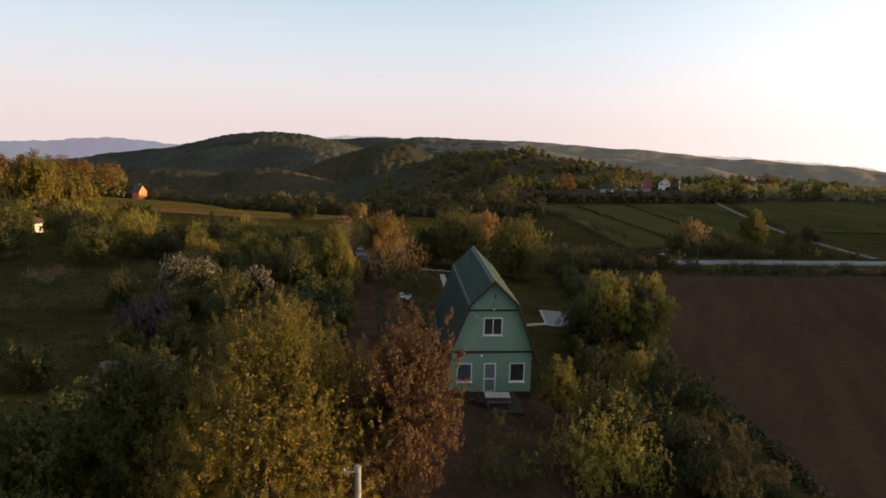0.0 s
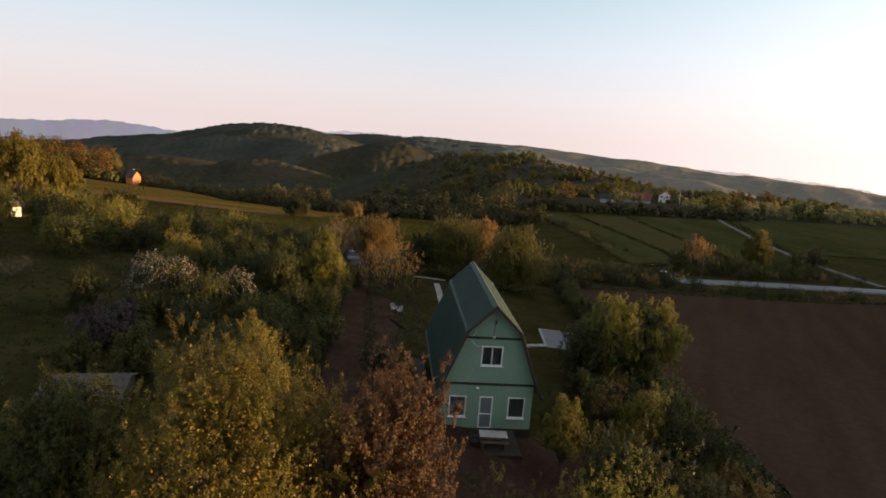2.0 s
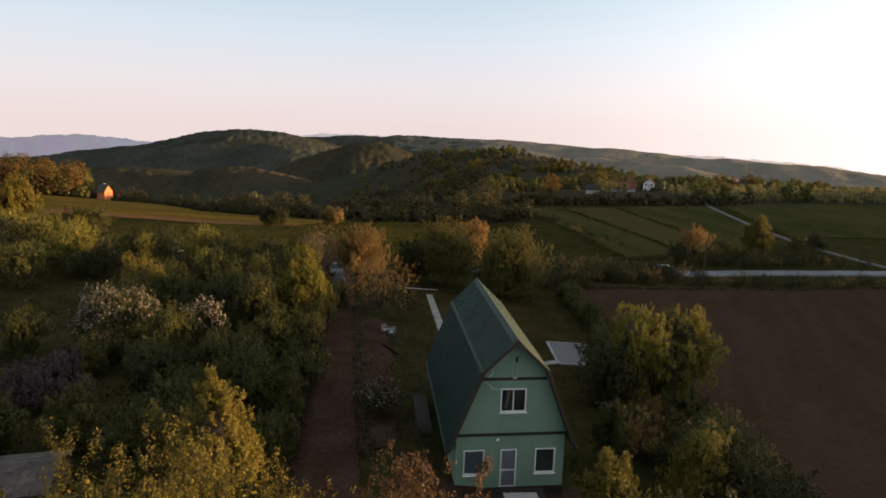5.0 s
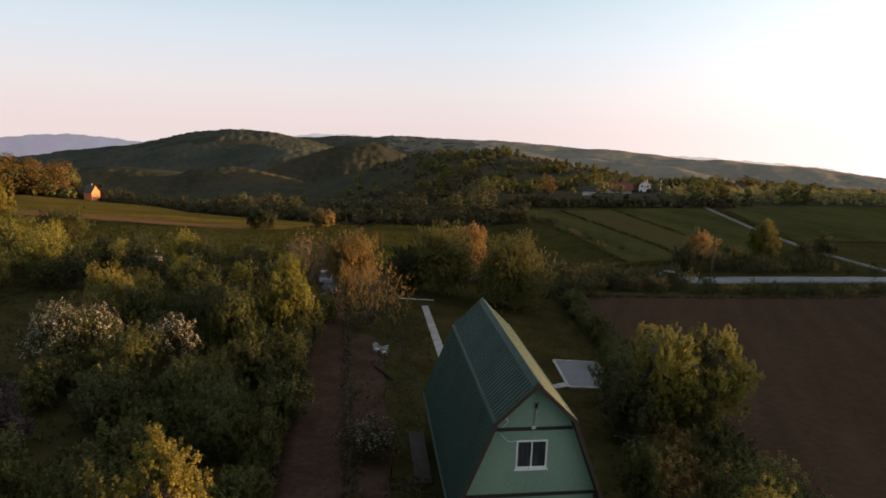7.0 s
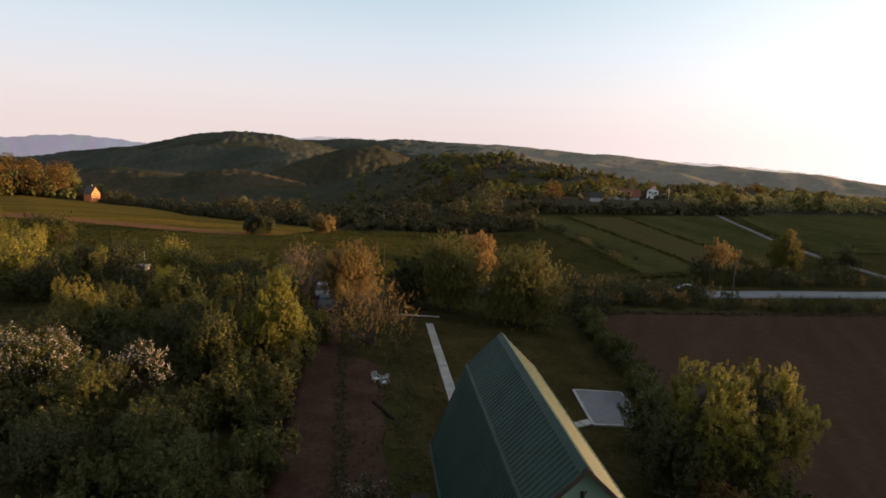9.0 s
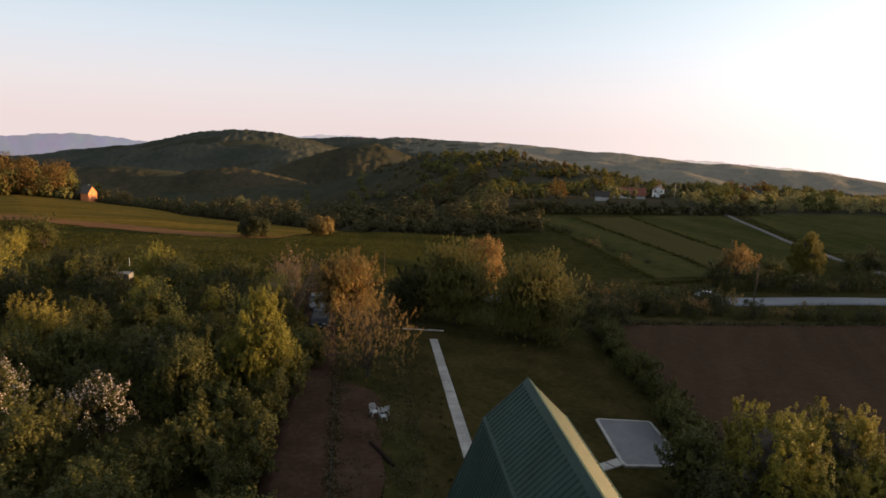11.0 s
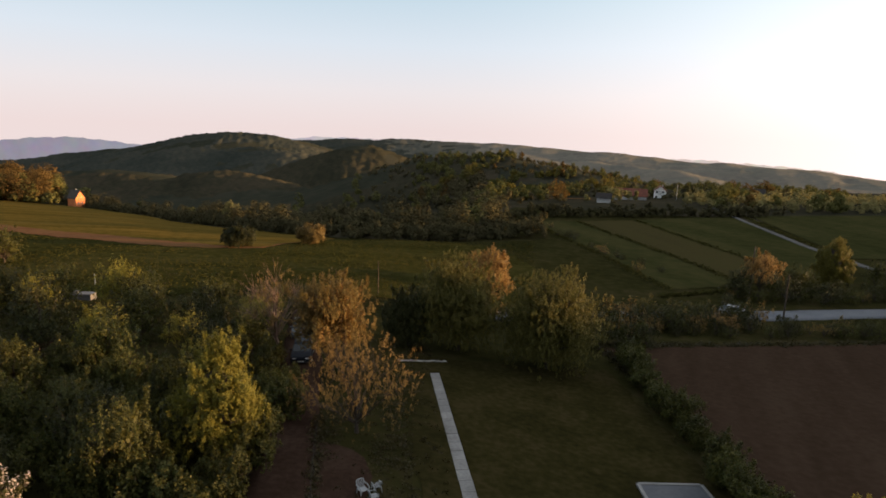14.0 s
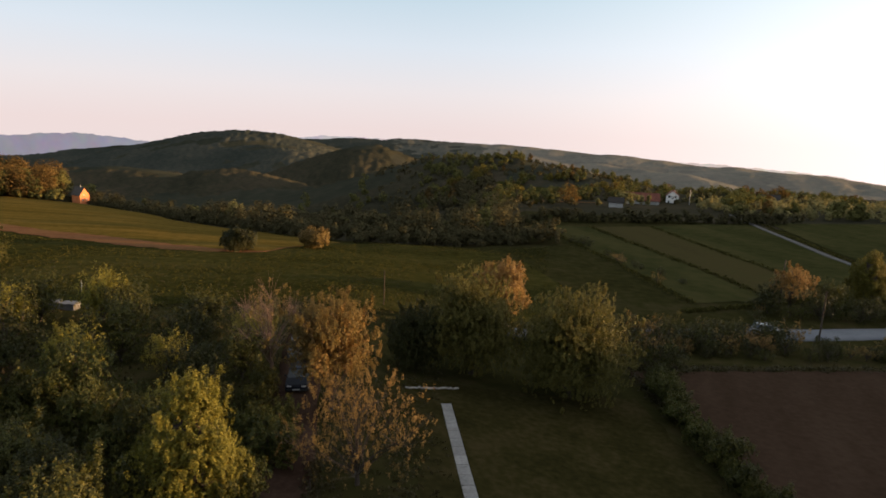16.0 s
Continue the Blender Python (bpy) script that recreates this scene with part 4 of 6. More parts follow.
        for i in range(npan):
            ob = first if i == 0 else first.copy()
            if i:
                scene.collection.objects.link(ob)
            if s > 0:
                org, ux = Vector((s * ax, y0 + (i + 1) * wpan, az)), -along
            else:
                org, ux = Vector((s * ax, y0 + i * wpan, az)), along
            if ux.cross(down).dot(nor) < 0:
                ux = -ux
                org = org - ux * wpan
            m = Matrix((ux, down, nor)).transposed().to_4x4()
            m.translation = org
            ob.matrix_basis = m
    # under-roof lining, keeps daylight out of the loft
    bm = bmesh.new()
    for s in (-1, 1):
        for (ax, az), (bx, bz) in (((0, RZ), (KX, KZ)), ((KX, KZ), (EX, EZ))):
            ln = math.hypot(bx - ax, bz - az)
            nx, nz = (az - bz) / ln, (bx - ax) / ln
            prism(bm, [(s * (ax - nx * d), az - nz * d) if e == 0 else (s * (bx - nx * d), bz - nz * d) for e, d in ((0, 0.045), (1, 0.045), (1, 0.12), (0, 0.12))], y0 + 0.02, y1 - 0.02)
    bmesh.ops.recalc_face_normals(bm, faces=bm.faces[:])
    part("roof_lining", bm, BAND, h, "dark timber lining under the sheets")
    bm = bmesh.new()
    prism(bm, [(-0.22, RZ - 0.15), (0, RZ + 0.07), (0.22, RZ - 0.15), (0.2, RZ - 0.17), (0, RZ + 0.045), (-0.2, RZ - 0.17)], y0 - 0.02, y1 + 0.02)
    bmesh.ops.recalc_face_normals(bm, faces=bm.faces[:])
    part("ridge_cap", bm, ROOF, h)
    for s in (-1, 1):
        bm = bmesh.new()
        prism(bm, [(s * (KX - 0.06), KZ + 0.11), (s * (KX + 0.045), KZ + 0.03), (s * (KX + 0.08), KZ - 0.08), (s * (KX + 0.06), KZ - 0.085), (s * (KX + 0.03), KZ + 0.015), (s * (KX - 0.07), KZ + 0.09)], y0 - 0.01, y1 + 0.01)
        bmesh.ops.recalc_face_normals(bm, faces=bm.faces[:])
        part("knee_flashing", bm, ROOF, h)
        for yy0, yy1 in ((y0 - 0.05, y0), (y1, y1 + 0.05)):
            bm = bmesh.new()
            prism(bm, [(0, RZ + 0.03), (s * KX, KZ + 0.05), (s * KX, KZ - 0.15), (0, RZ - 0.17)], yy0, yy1)
            prism(bm, [(s * KX, KZ + 0.05), (s * (EX + 0.04), EZ), (s * (EX - 0.10), EZ - 0.03), (s * (KX - 0.13), KZ - 0.06), (s * KX, KZ - 0.15)], yy0, yy1)
            bmesh.ops.recalc_face_normals(bm, faces=bm.faces[:])
            part("bargeboard", bm, BAND, h, "dark brown bargeboard")
        bm = bmesh.new()
        tube(bm, [(s * (EX + 0.05), y0, EZ - 0.02), (s * (EX + 0.05), y1, EZ - 0.06)], [0.07, 0.07], 8)
        part("gutter", bm, ROOF, h)
    # windows and door
    window(h, "window", *lw, 1, BLIND)
    window(h, "window", *rw, 1)
    window(h, "window", *uw, 2)
    d = thing("door", pose(0, 0, 0), "white framed glazed front door, closed", "")
    d.parent = h
    x0, x1, z0, z1 = dr
    part("door_frame", boxes((x0, x1, -0.03, 0.1, z1 - 0.07, z1), (x0, x0 + 0.07, -0.03, 0.1, z0, z1 - 0.07), (x1 - 0.07, x1, -0.03, 0.1, z0, z1 - 0.07), (x0 + 0.07, x1 - 0.07, -0.03, 0.1, z0, z0 + 0.05), bevel=0.006), WHITE, d)
    leaf = part("door_leaf", boxes((x0 + 0.07, x1 - 0.07, 0.0, 0.05, z0 + 0.05, z1 - 0.07)), material("dark_door_leaf", [(0.10, 0.11, 0.12), (0.14, 0.15, 0.16)], 2.0, 0.35), d, "dark glazed door leaf")
    part("door_rail", boxes((x0 + 0.07, x1 - 0.07, -0.012, -0.001, 0.95, 1.03), bevel=0.003), WHITE, leaf)
    bm = bmesh.new()
    tube(bm, [(x0 + 0.12, -0.01, 1.08), (x0 + 0.12, -0.06, 1.08), (x0 + 0.24, -0.06, 1.08)], [0.012] * 3, 6)
    part("door_handle", bm, STEEL, leaf)
    part("door_step", boxes((x0 - 0.25, x1 + 0.25, -0.55, -0.052, -0.35, 0.07), bevel=0.02), CONCRETE_DARK, h, "concrete door step")
    # lamp, meter bracket and service cable
    lamp = part("wall_lamp", boxes((-0.75, -0.60, -0.12, -0.002, 2.62, 2.72), bevel=0.03), WHITE, h, "small white wall lamp")
    bm = boxes((0.03, 0.13, -0.14, -0.002, 6.75, 6.95), bevel=0.02)
    tube(bm, [(0.08, -0.05, 6.9), (0.08, -0.26, 7.0), (0.08, -0.30, 7.1)], [0.02, 0.02, 0.035], 6)
    part("cable_bracket", bm, CABLE, h, "dark insulator bracket")
    bm = bmesh.new()
    tube(bm, [(0.06, -0.06, 6.75), (0.02, -0.06, 6.3), (0.0, -0.06, 5.95)], [0.012] * 3, 5)
    part("conduit", bm, CABLE, h)
    part("junction_box", boxes((-0.06, 0.12, -0.10, -0.052, 5.86, 5.98), bevel=0.01), GREY_WALL, h)
    bm = bmesh.new()
    tube(bm, [(-1.35, -0.05, 5.72), (-1.0, -0.05, 5.35), (-0.8, -0.05, 5.32), (-0.66, -0.05, 5.36)], [0.01] * 4, 5)
    tube(bm, [(-1.15, -0.25, 6.45), (-1.02, -0.05, 6.2), (-1.25, -0.05, 5.95)], [0.014] * 3, 5)
    part("wire", bm, WHITE, h, "thin pale wire on the gable")
    return h


build_house()


# ---- trees and shrubs ----
def at_ground(x, y, turn=0.0, s=1.0, sz=None):
    """A pose on the ground, turned and scaled."""
    return Matrix.LocRotScale((x, y, ground_at(x, y)), Euler((0, 0, radians(turn))), (s, s, sz or s))


BIG = "broad olive-green tree in fresh leaf beside the lane"
tree("broadleaf_tree", "pointed golden-green tree beside the lane", at_ground(-13.5, -2.1), 6.4, 1.9, LEAF_YELLOW, 15000, 0.076, 1, 0.06, 60, tall=0.4, spiky=0.5, trunk=0.2, cone=0.8)
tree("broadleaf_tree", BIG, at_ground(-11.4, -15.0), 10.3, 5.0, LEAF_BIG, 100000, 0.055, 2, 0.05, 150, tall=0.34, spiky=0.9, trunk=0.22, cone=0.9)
tree("broadleaf_tree", "olive-green tree in fresh leaf near the old shed", at_ground(-17.4, -12.2), 6.3, 2.7, LEAF_OLIVE, 26000, 0.08, 3, 0.14, 60, spiky=0.5, trunk=0.2)
tree("copper_tree", "slender tree with bronze-brown leaves before the house", at_ground(-6.25, -15.0), 10.6, 2.6, LEAF_BRONZE, 24000, 0.07, 4, 0.08, 70, spiky=0.2, trunk=0.16, shade_core=False)
tree("fruit_tree", "small fruit tree at the front corner of the house", at_ground(3.7, -3.9), 4.5, 1.5, LEAF_YELLOW, 6500, 0.085, 5, 0.2, 30, spiky=0.5, trunk=0.10, cone=0.3)
tree("broadleaf_tree", "two-topped tree beside the ploughed field", at_ground(12.8, 14.0), 8.8, 2.7, LEAF_SUNLIT, 17000, 0.088, 6, 0.08, 50, spiky=0.6, trunk=0.2, cone=0.2)
tree("broadleaf_tree", "tree with sunlit golden top beside the ploughed field", at_ground(17.0, 15.0), 8.6, 2.6, LEAF_SUNLIT, 17000, 0.088, 106, 0.08, 50, spiky=0.6, trunk=0.18, cone=0.2)
tree("broadleaf_tree", "lower olive tree between two taller ones", at_ground(14.9, 15.0), 7.9, 2.8, LEAF_OLIVE, 17000, 0.088, 107, 0.05, 50, spiky=0.6, trunk=0.14)
tree("broadleaf_tree", "low dark bush-like tree at the foot of the taller ones", at_ground(10.6, 13.4), 5.0, 2.6, LEAF_DARK, 9000, 0.09, 108, 0.03, 46, spiky=0.5, trunk=0.1)
tree("young_tree", "upright yellow-green tree beside the lane", at_ground(-13.4, 30.2), 7.6, 2.7, LEAF_SUNLIT, 24000, 0.092, 7, 0.08, 70, tall=0.4, spiky=0.8, trunk=0.13, cone=0.75)
tree("walnut_tree", "rusty-leaved walnut tree beside the lane", at_ground(-8.3, 44.3), 8.2, 3.7, LEAF_RUST, 20000, 0.10, 8, 0.18, 50, spiky=0.2, trunk=0.16, shade_core=False)
tree("walnut_tree", "low twiggy walnut tree with few rusty leaves", at_ground(-6.2, 34.2), 5.7, 4.1, LEAF_RUST, 5200, 0.072, 9, 0.14, 60, spiky=0.5, trunk=0.12, twigs=0.9)
tree("willow_tree", "dense round willow with leaves down to the grass", at_ground(11.7, 52.2), 10.4, 4.9, LEAF_WILLOW, 40000, 0.095, 10, 0.02, 190, tall=0.42, trunk=0.18, shade_core=False)
tree("willow_tree", "dense round willow with leaves down to the grass", at_ground(3.4, 55.6), 10.4, 4.4, LEAF_WILLOW, 38000, 0.095, 11, 0.02, 180, tall=0.42, trunk=0.18, shade_core=False)
tree("willow_tree", "lower dark willow bush beside the willows", at_ground(-1.6, 55.5), 6.6, 3.0, LEAF_DARK, 18000, 0.10, 12, 0.02, 50, tall=0.42, trunk=0.14, shade_core=False)
tree("rusty_tree", "round tree with rusty young leaves in the meadow", at_ground(10.2, 74.8), 8.6, 3.6, LEAF_RUST, 9000, 0.17, 13, 0.18, 50, trunk=0.16)
tree("apple_tree", "old apple tree in white blossom", at_ground(-27, 21.5), 4.4, 3.4, LEAF_OLIVE, 11000, 0.11, 14, 0.15, 50, trunk=0.14, blossom=BLOSSOM, share=0.19)
tree("apple_tree", "small tree in thin white blossom", at_ground(-20.6, 21.8), 3.4, 1.8, LEAF_DARK, 4200, 0.10, 15, 0.15, 26, trunk=0.08, blossom=BLOSSOM, share=0.26, spiky=0.5)
tree("bare_tree", "bare tree with reddish twigs, not yet in leaf", at_ground(-13.6, 52.5), 7.6, 3.2, LEAF_RUST, 500, 0.12, 16, 0.15, 60, trunk=0.14, bark=REDTWIG, twigs=1.4)
tree("lilac_bush", "dusky purple-leaved bush in the orchard", at_ground(-25.2, 7.8), 3.2, 2.5, LILAC, 7500, 0.11, 17, 0.05, 30, trunk=0.06, category="shrub")
tree("poplar_tree", "tall egg-shaped tree beside the road", at_ground(73.5, 91), 10.4, 2.9, LEAF_YELLOW, 19000, 0.15, 18, 0.04, 170, tall=0.45, trunk=0.18, cone=0.3)
tree("young_spruce", "small spruce with pale shoots", at_ground(9.6, -0.8), 5.4, 1.9, LEAF_YELLOW, 9000, 0.085, 19, 0.05, 44, spiky=0.9, trunk=0.09, tall=0.35, cone=0.7)
tree("young_spruce", "slender young spruce with pale drooping shoots", at_ground(6.7, 3.4), 4.6, 1.1, LEAF_OLIVE, 6000, 0.08, 119, 0.08, 34, spiky=0.9, trunk=0.08, tall=0.35, cone=0.7)
tree("thorn_bush", "tangled bare reddish bush in the orchard grass", at_ground(-44, 28), 2.0, 2.4, LEAF_RUST, 150, 0.09, 20, 0.1, 26, trunk=0.05, bark=REDTWIG, twigs=1.2, category="shrub")
tree("meadow_bush", "round dark bush on the meadow's edge", at_ground(-30.3, 117.6), 3.6, 3.7, LEAF_DARK, 5000, 0.24, 21, 0.02, 36, trunk=0.12, category="shrub")
tree("meadow_bush", "rusty yellow bush on the meadow's edge", at_ground(-17.5, 127.2), 4.4, 3.3, LEAF_RUST, 5000, 0.24, 22, 0.02, 36, trunk=0.12, category="shrub")
tree("hazy_tree", "thin rusty tree beside the country road", at_ground(58, 88), 7.6, 3.4, LEAF_RUST, 3600, 0.17, 23, 0.1, 40, trunk=0.12, twigs=0.5)

tree("fruit_tree", "low fruit tree with fresh yellow-green leaves", at_ground(4.6, -11.0), 4.0, 3.0, LEAF_SUNLIT, 9000, 0.075, 24, 0.05, 34, spiky=1.0, trunk=0.08)

tree("garden_bush", "round bush in fresh bright green leaf beside the lane", at_ground(-14.0, 7.4), 4.2, 2.1, LEAF_GREEN, 9000, 0.085, 25, 0.04, 46, spiky=0.5, trunk=0.08, category="shrub")
tree("cherry_shrub", "small shrub with thin white blossom beside the house", at_ground(-6.4, 7.8), 2.3, 1.4, LEAF_DARK, 1900, 0.075, 26, 0.08, 22, spiky=0.6, trunk=0.04, blossom=BLOSSOM, share=0.25, category="shrub")
tree("twiggy_shrub", "low olive shrub on the yard, thinly leaved", at_ground(-0.8, -11.2), 2.9, 2.2, LEAF_OLIVE, 3600, 0.075, 27, 0.06, 26, spiky=0.7, trunk=0.05, twigs=0.7, category="shrub")

tree("orchard_tree", "orchard tree with golden sunlit shoots", at_ground(-29.6, 34.2), 5.4, 2.5, LEAF_YELLOW, 8000, 0.09, 28, 0.06, 36, spiky=0.9, trunk=0.1, group="orchard trees")

# patterns for the orchard and the hedges
ORCH = "orchard trees"
kinds = [
    tree("orchard_tree", "orchard tree in olive-green young leaf", at_ground(-17.0, 36), 4.4, 2.3, LEAF_OLIVE, 6800, 0.088, 31, 0.06, 36, spiky=0.7, trunk=0.1, group=ORCH, dense=2.0),
    tree("orchard_tree", "orchard tree in dull olive leaf", at_ground(-15.2, 10), 4.0, 2.2, LEAF_OLIVE, 6800, 0.088, 32, 0.06, 36, spiky=0.7, trunk=0.1, group=ORCH, dense=2.0),
    tree("orchard_tree", "dense dark green orchard tree", at_ground(-19.0, 29), 4.6, 2.5, LEAF_DARK, 6800, 0.088, 33, 0.08, 40, spiky=0.3, trunk=0.1, group=ORCH, dense=2.0),
    tree("orchard_tree", "fresh green orchard tree with upright shoots", at_ground(-28.3, 29.6), 4.0, 2.2, LEAF_GREEN, 6400, 0.088, 34, 0.06, 34, spiky=0.8, trunk=0.1, group=ORCH, dense=2.0),
]
HEDGE = "hedge shrubs"
shrubs = [
    tree("shrub", "dense green hedge shrub", at_ground(9.5, 8.0), 2.6, 1.7, LEAF_GREEN, 2100, 0.098, 41, 0.02, 28, trunk=0.05, group=HEDGE, category="shrub", dense=1.7),
    tree("shrub", "loose olive-green hedge shrub in leaf", at_ground(12.0, 5.0), 2.8, 1.6, LEAF_OLIVE, 2100, 0.098, 42, 0.02, 28, spiky=0.4, trunk=0.05, group=HEDGE, category="shrub", dense=1.7),
    tree("shrub", "low thicket shrub with rusty shoots", at_ground(12.5, -5.0), 2.4, 1.6, LEAF_RUST, 2600, 0.09, 43, 0.02, 26, spiky=0.4, trunk=0.05, group=HEDGE, category="shrub", twigs=0.6, dense=1.3),
]
far_kinds = [
    tree("orchard_tree", "orchard tree in olive-green young leaf", at_ground(-47, 62), 4.4, 2.3, LEAF_OLIVE, 3400, 0.09, 35, 0.06, 34, spiky=0.5, trunk=0.1, group=ORCH, dense=1.0),
    tree("orchard_tree", "dense dark green orchard tree", at_ground(-43, 66), 4.4, 2.4, LEAF_DARK, 3400, 0.09, 36, 0.06, 34, spiky=0.3, trunk=0.1, group=ORCH, dense=1.0),
    tree("orchard_tree", "yellowish orchard tree with upright shoots", at_ground(-39, 63), 4.2, 2.2, LEAF_SUNLIT, 3800, 0.085, 37, 0.06, 34, spiky=0.6, trunk=0.1, group=ORCH, dense=1.0),
]
far_shrubs = [
    tree("shrub", "dense dark green hedge shrub", at_ground(20, 66), 2.6, 1.7, LEAF_DARK, 900, 0.10, 44, 0.02, 26, trunk=0.05, group=HEDGE, category="shrub", dense=1.0),
    tree("shrub", "loose olive-green hedge shrub in leaf", at_ground(23, 66.5), 2.6, 1.6, LEAF_OLIVE, 900, 0.10, 45, 0.02, 26, spiky=0.4, trunk=0.05, group=HEDGE, category="shrub", dense=1.0),
    tree("shrub", "low thicket shrub with rusty shoots", at_ground(26, 66), 2.4, 1.6, LEAF_RUST, 500, 0.09, 46, 0.02, 22, spiky=0.4, trunk=0.05, group=HEDGE, category="shrub", twigs=0.3, dense=1.0),
]
rng = np.random.RandomState(77)


def scatter(bases, places, lo=0.8, hi=1.25):
    for i, (x, y) in enumerate(places):
        s = rng.uniform(lo, hi)
        copy_thing(bases[rng.randint(len(bases))], at_ground(x, y, rng.uniform(0, 360), s, s * rng.uniform(0.85, 1.15)))


# the orchard west of the lane, with a clearing in it
spots = []
for gy in np.arange(1, 66, 5.3):
    for gx in np.arange(-60, -13, 5.4):
        x, y = gx + rng.uniform(-1.7, 1.7), gy + rng.uniform(-1.7, 1.7)
        clearing = ((x + 37) / 8.5) ** 2 + ((y - 30) / 15) ** 2 < 1 or ((x + 35.5) / 7) ** 2 + ((y - 56) / 6) ** 2 < 1 or (x < -36 and y < 40) or abs((x + 6.5) * 0.868 + (y + 38) * 0.496) < 2.2 or ((x + 32) / 9) ** 2 + ((y - 8) / 9) ** 2 < 1
        near_own = min(math.hypot(x + 27, y - 21.5) - 1.8, math.hypot(x + 13.6, y - 30.2) - 1.6, math.hypot(x + 25, y - 0.5) - 3.5, math.hypot(x + 25, y - 7) - 1.5, math.hypot(x + 20.6, y - 21.8) - 0.6, math.hypot(x + 29.6, y - 34.2) - 0.5) < 2.2 or math.hypot(x + 12.7, y + 3.8) < 6.5 or math.hypot(x + 21, y + 5.5) < 5
        if not clearing and not near_own:
            spots.append((x, y))
scatter(kinds, [p for p in spots if p[1] < 47 and p[0] > -36], 0.62, 1.2)
scatter(far_kinds, [p for p in spots if not (p[1] < 47 and p[0] > -36)], 0.7, 1.4)
scatter(far_kinds[::2] + far_kinds[2:], [(x + rng.uniform(-1.5, 1.5), y + rng.uniform(-1.5, 1.5)) for x in np.arange(-92, -58, 4.6) for y in np.arange(48, 98, 5.2) if y > 30 - x * 0.35 and abs((x + 6.5) * 0.868 + (y + 38) * 0.496) > 2.6 and not (x > -75 and abs(y - 79.5) < 4.0)], 0.9, 1.4)
# lower growth that closes the gaps in the orchard
under = []
for gy in np.arange(-1, 44, 3.3):
    for gx in np.arange(-35, -11.9, 3.3):
        x, y = gx + rng.uniform(-1.1, 1.1), gy + rng.uniform(-1.1, 1.1)
        open_grass = ((x + 37) / 8.5) ** 2 + ((y - 30) / 15) ** 2 < 1 or ((x + 34) / 9) ** 2 + ((y - 9) / 10) ** 2 < 1
        taken = math.hypot(x + 22.2, y + 1.9) < 4.6 or math.hypot(x + 25.2, y - 7) < 3.6 or math.hypot(x + 27, y - 20.5) < 2.4 or math.hypot(x + 13.3, y + 2.1) < 3 or math.hypot(x + 20.6, y - 20.8) < 2.6 or math.hypot(x + 14, y - 6.6) < 2.6
        if not open_grass and not taken:
            under.append((x, y))
scatter(shrubs[:2], under, 0.75, 1.3)
# bushes in the rough ground before the shed
scatter(shrubs[:1], [(x + rng.uniform(-0.8, 0.8), y + rng.uniform(-0.8, 0.8)) for x in np.arange(-31, -16.6, 2.5) for y in np.arange(-19, -6, 2.6)], 0.7, 1.3)
# bushes along the lane's edge
scatter(shrubs[:2], [(-11.75 - 0.035 * y + rng.uniform(-0.35, 0.25), y) for y in np.arange(1, 47, 1.5)], 0.45, 0.85)
# hedges: east of the garden, round the lawn, along the road
places = [(8.5 + 3.5 * rng.rand() + (0.12 * y if y > 0 else 0.0), y) for y in np.arange(-14, 12, 1.25)] + [(13.2 + 2.2 * rng.rand(), y) for y in np.arange(-13, 10, 1.9)]
scatter(shrubs, [p for p in places if math.hypot(p[0] - 9.6, p[1] + 0.8) > 2.7 and math.hypot(p[0] - 6.7, p[1] - 3.4) > 2 and math.hypot(p[0] - 9.0, p[1] + 3.8) > 1.6], 0.6, 1.1)
scatter(shrubs[:2], [(15.8 + 0.17 * (y - 24) + rng.uniform(-0.6, 0.6), y) for y in np.arange(22, 58, 1.5)], 0.6, 1.1)
scatter(far_shrubs, [(x, 66.2 + rng.uniform(-1.8, 1.8)) for x in np.arange(17, 96, 1.35)], 0.55, 1.05)
scatter(far_shrubs, [(x, 68.5 + rng.uniform(-1.5, 2.5)) for x in np.arange(-1, 44, 1.3)], 0.9, 1.5)
scatter(far_shrubs, [(x, 70.6 + rng.uniform(-0.6, 0.8)) for x in np.arange(22, 47, 1.2)], 0.8, 1.35)
scatter(far_shrubs, [(x, 62 + rng.uniform(-2, 2)) for x in np.arange(16, 27, 1.6)], 0.9, 1.5)
scatter(far_shrubs, [(x, 84.5 + rng.uniform(-2, 2.5)) for x in np.arange(50, 92, 2.6)], 0.7, 1.6)
scatter(far_shrubs[:1], [(44.8, 139.9), (46.0, 117.0), (46.3, 115.0), (48.4, 110.5), (42.2, 146.0), (43.4, 143.0), (49.3, 104.0)], 0.5, 0.8)
scatter(far_kinds[:2], [(54, 87), (65, 88.5), (84, 93), (90, 95)], 0.9, 1.4)
scatter(kinds, [(5.8, -8.5), (8.2, -9.6), (12.4, 19.5), (16.2, 19.0), (11.5, -2.5), (12.4, 1.5), (-17.5, 0.5)], 0.85, 1.2)
scatter(far_shrubs, [(44.6, y) for y in (104, 120, 122.5, 128, 143, 160, 170)], 0.6, 1.1)


